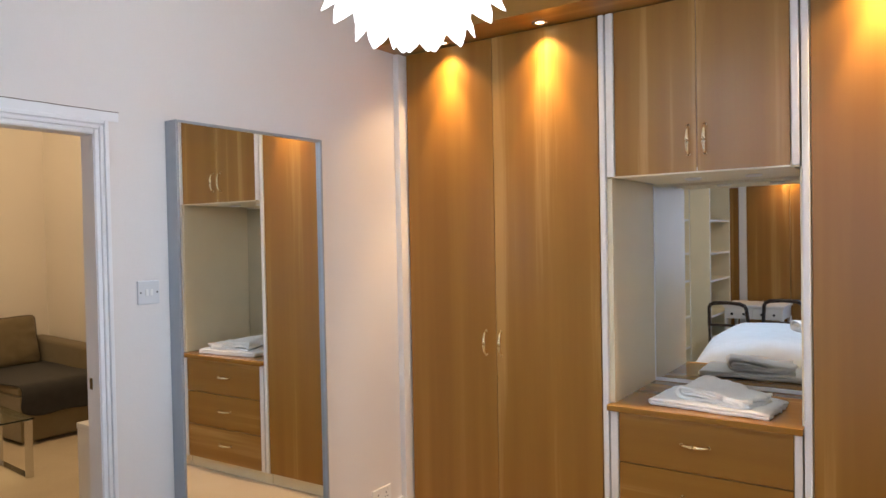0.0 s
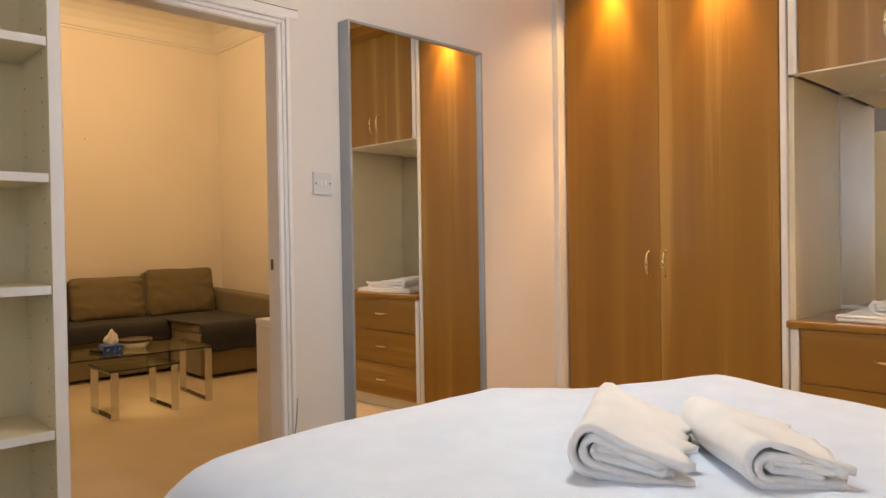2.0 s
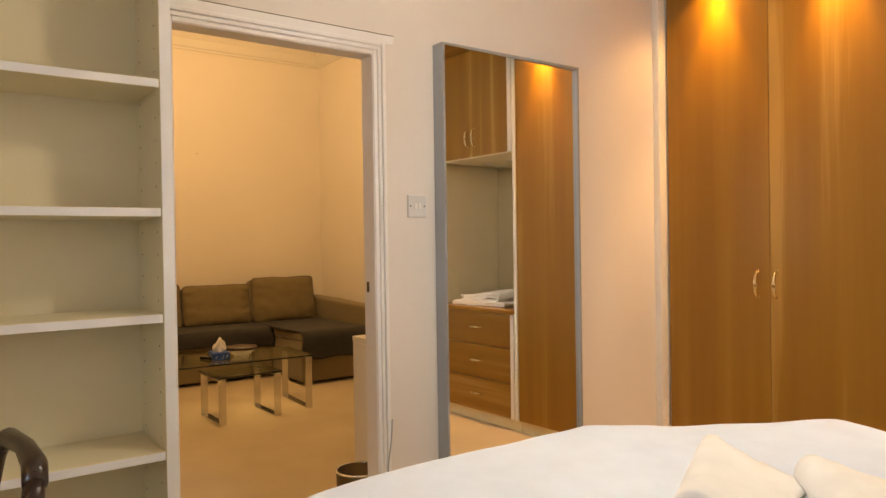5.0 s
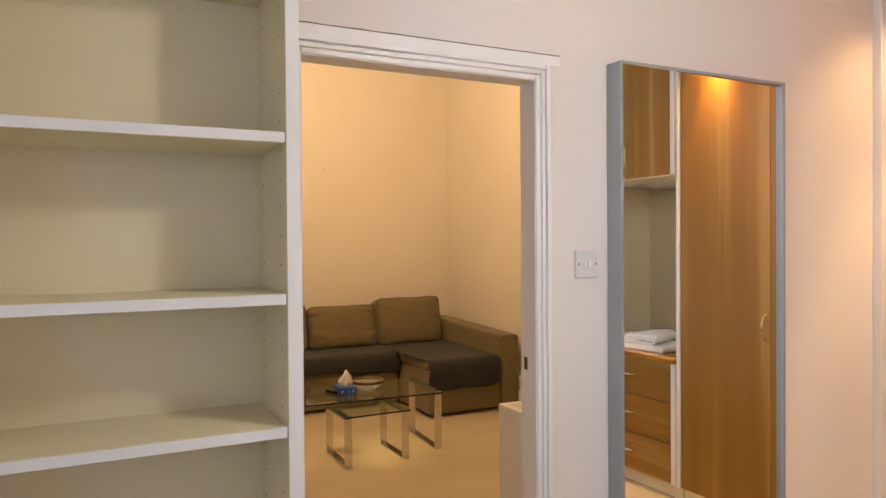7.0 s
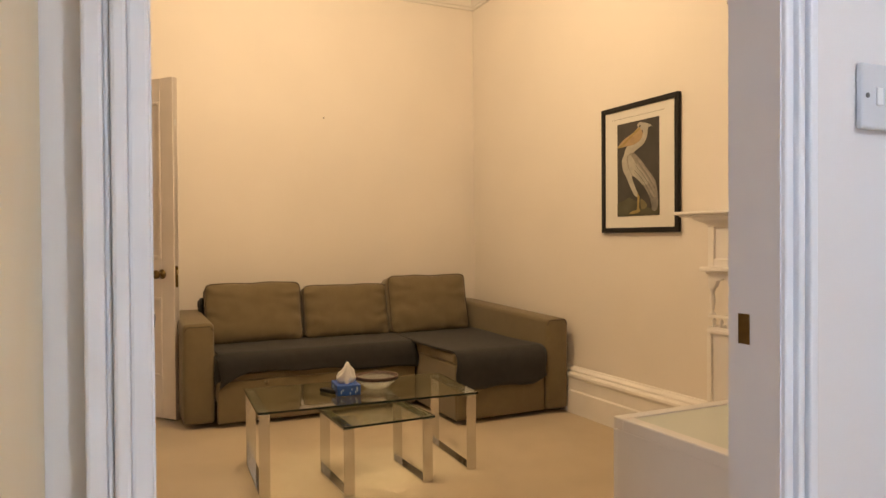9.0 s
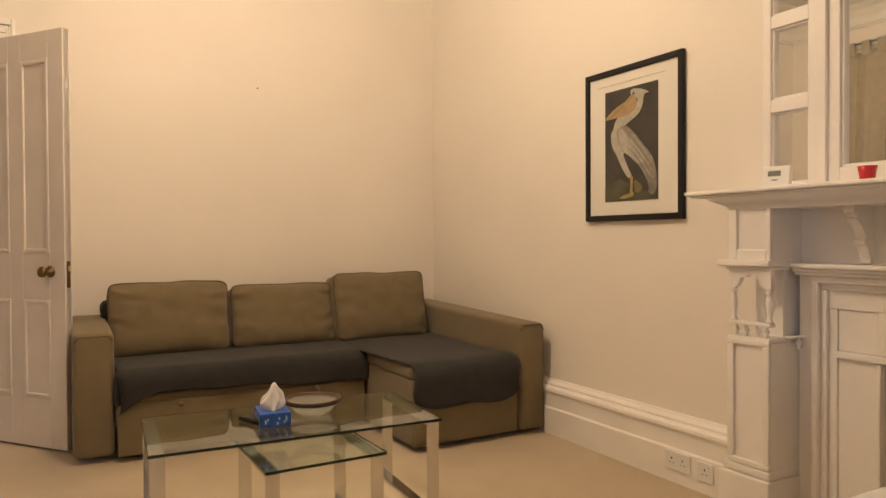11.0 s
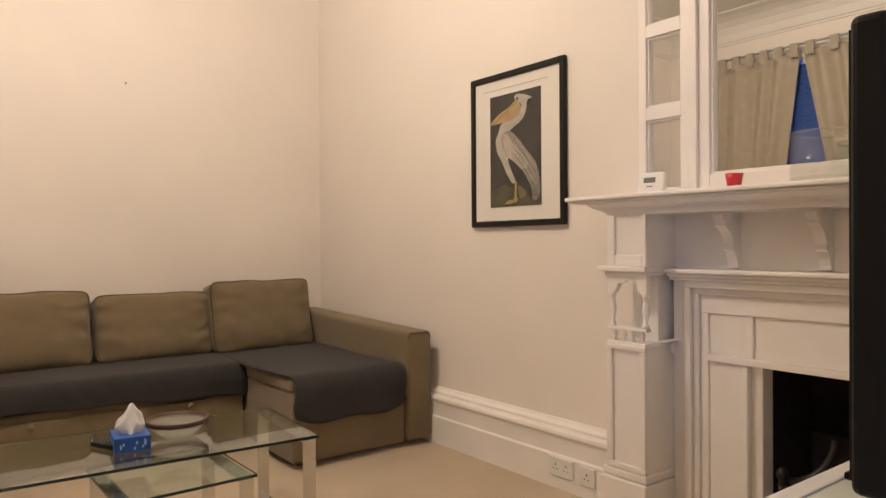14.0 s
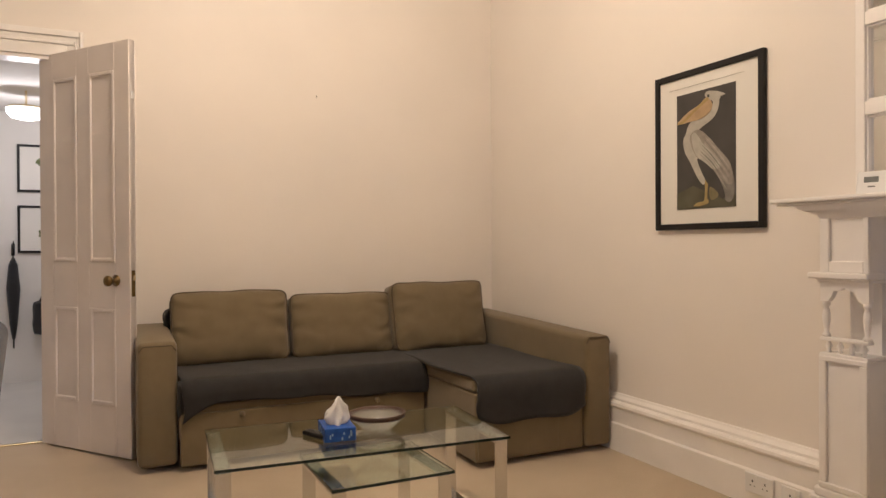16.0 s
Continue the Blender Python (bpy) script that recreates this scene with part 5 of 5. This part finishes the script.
def folded_towel(w, d, h, turns, m, seed, group, loose=1.0, taper=0.22, thick=0.9):
    """A towel folded over and over: nested bends at the spine, open wavy edges at the other side, the ends towards -y and y."""
    t = thing("folded_towel", "folded white towel with soft open edges", "towel", m, group)
    th = h / (2 * turns)
    for k in range(turns):
        z0, z1 = th * (k + 0.5), h - th * (k + 0.5)
        r = max(0.004, (z1 - z0) / 2)
        left = -w / 2 + th * k * 1.3
        right = w / 2 - 0.018 * ((k * 7) % 3)
        path = [(right - (right - left - r) * i / 12, z0) for i in range(13)]
        path += [(left + r - r * math.sin(math.pi * i / 8), (z0 + z1) / 2 - r * math.cos(math.pi * i / 8)) for i in range(1, 8)]
        path += [(left + r + (right - left - r) * i / 12, z1) for i in range(13)]
        own = bmesh.new()
        ny = 22
        rows = []
        for j in range(ny + 1):
            y = -d / 2 + d * j / ny
            row = []
            for i, (x, z) in enumerate(path):
                edge = max(0.0, abs(i - 16) / 16 - 0.6) / 0.4
                end = max(0.0, abs(2 * j / ny - 1) - 0.75) / 0.25
                a = noise.noise(Vector((x * 9 + seed, y * 7, k * 0.8)))
                b = noise.noise(Vector((y * 26, seed + k * 5, i // 17)))
                c = noise.noise(Vector((x * 22, seed, k * 4 + (i > 16))))
                zz = z * (1 + 0.12 * a) * (1 - taper * loose * max(0.0, x / w + 0.30)) + 0.02 * loose * max(0.0, j / ny - 0.8) * max(0.0, 0.2 - x / w) + 0.006 * loose * a + 0.005 * loose * c * end
                row.append(own.verts.new((x + 0.020 * loose * b * edge, y + 0.014 * loose * c * end * (1 if j > ny / 2 else -1), max(0.003, zz))))
            rows.append(row)
        for a, b in zip(rows, rows[1:]):
            for i in range(len(path) - 1):
                own.faces.new((a[i], a[i + 1], b[i + 1], b[i]))
        bmesh.ops.recalc_face_normals(own, faces=own.faces[:])
        f = part("fold", smooth(own), TOWEL, t)
        s = f.modifiers.new("thick", "SOLIDIFY")
        s.thickness, s.offset = th * thick, 0
    return t


folded_towel(0.50, 0.30, 0.030, 1, pose(-0.50, 3.00, 0.789, 0, 0, -4), 1.0, "towels in the niche", 0.9)
folded_towel(0.32, 0.22, 0.062, 2, pose(-0.47, 3.00, 0.819, 0, 0, -14), 7.0, "towels in the niche", 1.7, 0.4)

# ---- bedroom: bed ----
bed = thing("bed", "double bed with a smooth white duvet", "bed", pose(-0.15, 0.95, 0))
wpart("base", box(-1.02, 0.85, 0.36, 1.58, 0.04, 0.38, 0.02), LINEN, bed)
wpart("mattress", box(-1.03, 0.85, 0.35, 1.59, 0.38, 0.65, 0.05, 3), LINEN, bed)
for x in (-0.95, 0.78):
    for y in (0.42, 1.50):
        wpart("leg", tube([(x, y, 0), (x, y, 0.05)], 0.025, 10), BLACK, bed)


def duvet(x0, x1, y0, y1, top, skirt, r):
    own = bmesh.new()
    nx, ny = 96, 84

    def fold(s, a, b, r):
        """Where a point s along the cloth lies: across, and how far down."""
        if s < a:
            k = a - s
            ang = min(k / r, math.pi / 2)
            return a - r * math.sin(ang), r * (1 - math.cos(ang)) + max(0.0, k - r * math.pi / 2)
        if s > b:
            k = s - b
            ang = min(k / r, math.pi / 2)
            return b + r * math.sin(ang), r * (1 - math.cos(ang)) + max(0.0, k - r * math.pi / 2)
        return s, 0.0

    rows = []
    for j in range(ny + 1):
        row = []
        v = y0 - skirt + (y1 - y0 + 2 * skirt) * j / ny
        for i in range(nx + 1):
            u = x0 - skirt + (x1 - x0 + skirt) * i / nx
            x, dx = fold(u, x0 + r, x1 + 9, r)
            y, dy = fold(v, y0 + r, y1 - r, r)
            puffy = 0.020 * noise.noise(Vector((x * 2.1, y * 2.1, 0.3))) + 0.006 * noise.noise(Vector((x * 6, y * 6, 2.3)))
            z = top - math.hypot(dx, dy) + puffy * (1 if dx + dy < 0.05 else 0.5)
            hang = min(1.0, (dx + dy) / 0.3)
            corner = max(0.0, (x0 + 0.55 - x) / 0.55) * max(0.0, (y - y1 + 0.6) / 0.6)
            near = max(0.0, (x0 + 0.35 - x) / 0.35) * max(0.0, (y0 + 0.35 - y) / 0.35)
            far = max(0.0, x + 0.60) * max(0.0, min(1.0, (y - 1.15) / 0.45))
            z = max(z - 0.15 * corner - 0.03 * near - 0.05 * far, 0.12)
            x += 0.02 * hang * noise.noise(Vector((y * 5, 3, z)))
            y += 0.02 * hang * noise.noise(Vector((x * 5, 9, z)))
            row.append(own.verts.new((x, y, z)))
        rows.append(row)
    for a, b in zip(rows, rows[1:]):
        for i in range(nx):
            own.faces.new((a[i], a[i + 1], b[i + 1], b[i]))
    bmesh.ops.recalc_face_normals(own, faces=own.faces[:])
    return smooth(own)


dv = solo("duvet", duvet(-1.215, 0.86, 0.235, 1.735, 0.758, 0.46, 0.17), LINEN, "white duvet spread smooth over the bed", "duvet")

folded_towel(0.178, 0.31, 0.086, 3, pose(-0.478, 0.842, 0.755, 0, 0, 27), 3.0, "towels on the bed", 1.5, 0.52, 0.85)
folded_towel(0.165, 0.29, 0.080, 3, pose(-0.305, 0.962, 0.755, 0, 0, 46), 11.0, "towels on the bed", 1.5, 0.48, 0.85)

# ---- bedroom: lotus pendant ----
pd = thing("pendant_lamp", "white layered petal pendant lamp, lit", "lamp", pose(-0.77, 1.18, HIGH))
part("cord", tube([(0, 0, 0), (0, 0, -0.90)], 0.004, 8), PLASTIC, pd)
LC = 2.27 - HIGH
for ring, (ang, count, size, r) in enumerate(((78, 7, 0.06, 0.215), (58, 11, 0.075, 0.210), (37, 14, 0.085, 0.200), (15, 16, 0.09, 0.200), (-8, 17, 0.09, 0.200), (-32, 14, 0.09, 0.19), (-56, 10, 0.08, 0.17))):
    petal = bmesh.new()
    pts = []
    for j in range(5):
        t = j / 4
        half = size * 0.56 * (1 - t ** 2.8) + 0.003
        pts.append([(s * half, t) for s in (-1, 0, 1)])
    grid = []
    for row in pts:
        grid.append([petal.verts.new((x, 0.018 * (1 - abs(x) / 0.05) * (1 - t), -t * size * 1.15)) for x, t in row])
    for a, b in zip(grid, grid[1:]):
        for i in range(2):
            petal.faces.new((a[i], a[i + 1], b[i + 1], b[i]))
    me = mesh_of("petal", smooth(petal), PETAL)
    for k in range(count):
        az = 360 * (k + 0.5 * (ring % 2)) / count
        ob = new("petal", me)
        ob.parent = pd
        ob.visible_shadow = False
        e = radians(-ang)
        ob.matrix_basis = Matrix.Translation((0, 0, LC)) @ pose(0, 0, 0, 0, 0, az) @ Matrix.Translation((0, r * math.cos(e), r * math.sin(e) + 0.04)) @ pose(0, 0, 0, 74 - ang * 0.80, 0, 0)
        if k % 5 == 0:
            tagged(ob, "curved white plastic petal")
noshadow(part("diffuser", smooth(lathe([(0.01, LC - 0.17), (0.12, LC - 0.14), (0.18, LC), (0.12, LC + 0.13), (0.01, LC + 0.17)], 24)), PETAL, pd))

# ---- bedroom: wall mirror, switch, bookcases ----
wm = thing("tall_mirror", "tall mirror in a deep grey frame standing against the wall", "mirror", pose(-2.0985, 1.749, 0.0, 0, 0, 90))
MW, MH = 0.766, 2.016
part("frame", frame_bars(MW, MH, 0.011, 0.068, 0.002), STEEL, wm, "grey metal frame")
part("mirror_glass", moved(box(-MW / 2 + 0.0105, MW / 2 - 0.0105, -0.005, 0.005, 0.0105, MH - 0.0105), pose(0, -0.055, 0, 0, 0, 1.2)), MIRROR, wm)
part("backing", box(-MW / 2 + 0.019, MW / 2 - 0.019, -0.036, -0.004, 0.019, MH - 0.019), BLACK, wm)

sw = thing("light_switch", "off-white plastic double light switch on the wall", "switch", pose(-2.0995, 1.278, 1.374, 0, 0, 90))
part("plate", box(-0.044, 0.044, -0.010, 0, -0.044, 0.044, 0.004, 3), SATIN, sw)
for x in (-0.009, 0.009):
    part("rocker", box(x - 0.006, x + 0.006, -0.013, -0.009, -0.012, 0.012, 0.002), PLASTIC, sw)
for x in (-0.033, 0.033):
    part("screw", lathe([(0.0035, 0), (0.0035, 0.0012)], 12, m=pose(x, -0.010, 0, 90)), GREYSCREEN, sw)
# Thin grey curve between wall and architrave, drawn as a slim tube.
solo("wall_line", smooth(tube([(-2.065, 1.100, 0.05), (-2.064, 1.103, 0.30), (-2.066, 1.112, 0.40), (-2.072, 1.130, 0.48), (-2.090, 1.147, 0.56)], 0.003, 8)), STEEL, "thin grey curved line rising beside the doorway", "wire")


def bookcase(y0, y1, levels, high, label, m, d=0.278):
    """A bookcase against the wall at x = 0, its front at x = d."""
    b = thing("bookcase", label, "bookcase", m)
    t = 0.024
    w = 0.031
    for a, c in ((y1 - w, y1), (y0, y0 + t)):
        side = part("side", box(0, d, a, c, 0, high, 0.0015, 1), LAMIN, b)
        part("lit_edge", box(d + 0.0002, d + 0.0014, a + 0.001, c - 0.001, 0.001, high - 0.001), LITEDGE, side, "white strip painted for the lamplit front edge")
    part("back", box(0, 0.006, y0 + t, y1 - w, 0, high), LAMIN, b)
    for z in levels:
        shelf = part("shelf", box(0.007, d - 0.004, y0 + t + 0.001, y1 - w - 0.001, z - t, z, 0.0015, 1), LAMIN, b)
        part("lit_edge", box(d - 0.0038, d - 0.0026, y0 + t + 0.002, y1 - w - 0.002, z - t + 0.001, z - 0.001), LITEDGE, shelf, "white strip painted for the lamplit front edge")
    bm = bmesh.new()
    for y in (y1 - w - 0.0004, y0 + t + 0.0004):
        for x in (0.05, 0.225):
            for k in range(int(high / 0.064) - 2):
                lathe([(0.0025, -0.0003), (0.0025, 0.0003)], 8, bm, pose(x, y, 0.12 + 0.064 * k, 90))
    tagged(part("peg_holes", bm, BLACK, b), kind="stuff")
    return b


bookcase(-0.60, 0.285, (0.09, 0.345, 0.668, 1.046, 1.337, 1.690, 2.062), 2.062, "tall white laminate bookcase with empty shelves by the doorway", pose(-2.098, 0, 0))
bookcase(-1.50, -0.604, (0.09, 0.345, 0.662, 1.040, 1.330, 1.682, 2.12), 2.12, "deep white laminate bookcase with empty shelves", pose(-2.098, 0, 0), 0.48)

sw_ = thing("fitted_wardrobe", "oak veneer wardrobe with white edge strips, by the back wall", "wardrobe", pose(-1.3, -2.0, 0))
wpart("body", box(-1.48, -0.56, -2.24, -1.722, 0.0, 2.24), LAMIN, sw_)
wpart("end_panel", box(-1.69, -1.565, -2.24, -1.700, 0.0, 2.06, 0.002), OAK, sw_, "lower oak veneer end panel")
wpart("door", box(-1.475, -1.02, -1.720, -1.700, 0.06, 2.235, 0.002), OAK, sw_)
wpart("door", box(-1.016, -0.565, -1.720, -1.700, 0.06, 2.235, 0.002), OAK, sw_)
wpart("edge_strip", box(-1.56, -1.48, -1.721, -1.696, 0.0, 2.24, 0.003), STRIP, sw_)
top_ = wpart("canopy", box(-1.60, -0.56, -2.24, -1.52, 2.242, 2.34, 0.002), OAKH, sw_, "oak veneer canopy with a lit downlight")
wpart("bulb", lathe([(0.028, 0.0), (0.012, -0.003)], 20, m=pose(-1.02, -1.60, 2.2415)), BULB, top_)

desk = thing("dressing_table", "white dressing table with two small drawers", "desk", pose(-1.40, -1.30, 0))
wpart("top", box(-1.60, -0.98, -1.60, -1.05, 0.72, 0.75, 0.006), STRIP, desk)
for k in range(2):
    dr = wpart("drawer", box(-1.585 + 0.30 * k, -1.300 + 0.30 * k, -1.075, -1.055, 0.60, 0.715, 0.004), STRIP, desk)
    for s in (-0.06, 0.06):
        wpart("knob", smooth(lathe([(0.006, 0), (0.006, 0.012), (0.014, 0.018), (0.012, 0.028), (0.001, 0.03)], 14, m=pose(-1.4425 + 0.30 * k + s, -1.055, 0.655, -90))), BLACK, dr)
wpart("apron", box(-1.585, -1.0, -1.58, -1.078, 0.60, 0.718), STRIP, desk)
for x in (-1.57, -1.01):
    for y in (-1.57, -1.08):
        wpart("leg", tube([(x, y, 0), (x, y, 0.60)], [0.014, 0.022], 10), STRIP, desk)


def rail_chair(m, label):
    """A dark wooden chair with an open back; it faces -y."""
    c = thing("wooden_chair", label, "chair", m, "chairs at the dressing table")
    part("seat", smooth(box(-0.21, 0.21, -0.40, 0.0, 0.42, 0.465, 0.015, 3)), DARKWOOD, c)
    for s in (-1, 1):
        part("back_post", smooth(tube([(s * 0.19, 0.03, 0.0), (s * 0.19, 0.0, 0.44), (s * 0.185, 0.02, 0.70), (s * 0.175, 0.05, 0.87), (s * 0.155, 0.058, 0.905)], [0.016, 0.019, 0.017, 0.018, 0.018], 10)), DARKWOOD, c)
        part("front_leg", smooth(tube([(s * 0.19, -0.37, 0.0), (s * 0.19, -0.37, 0.43)], [0.014, 0.019], 10)), DARKWOOD, c)
        part("side_stretcher", tube([(s * 0.19, -0.37, 0.18), (s * 0.19, 0.015, 0.20)], 0.009, 8), DARKWOOD, c)
    part("top_rail", smooth(tube([(-0.165, 0.056, 0.895), (-0.12, 0.064, 0.918), (0, 0.07, 0.925), (0.12, 0.064, 0.918), (0.165, 0.056, 0.895)], [0.020, 0.021, 0.018, 0.021, 0.020], 12)), DARKWOOD, c)
    part("cross_rail", smooth(tube([(-0.185, 0.018, 0.68), (0, 0.03, 0.685), (0.185, 0.018, 0.68)], 0.013, 10)), DARKWOOD, c)
    return c


chair1 = rail_chair(pose(-1.34, -0.19, 0, 0, 0, 5) @ Matrix.Diagonal((1, 1, 0.93, 1)), "dark-stained wooden chair with an open rail back")
copy_thing(chair1, pose(-0.92, -0.62, 0, 0, 0, -6))

win2 = structure("window_2", frame_bars(1.10, 1.40, 0.06, 0.05), TRIMB, "white window in the bedroom wall behind the desk", "window")
win2.matrix_basis = pose(0, -2.27, 0.90)
noshadow(part("pane", box(-0.49, 0.49, -0.030, -0.026, 0.06, 1.34), GLASS, win2))

# nail in the living room wall
solo("wall_nail", lathe([(0.004, 0), (0.004, 0.012)], 8, m=pose(0, 0, 0, 0, 90, 0)), IRON, "small dark nail in the cream wall", "nail", pose(-6.8995, 1.872, 2.150))
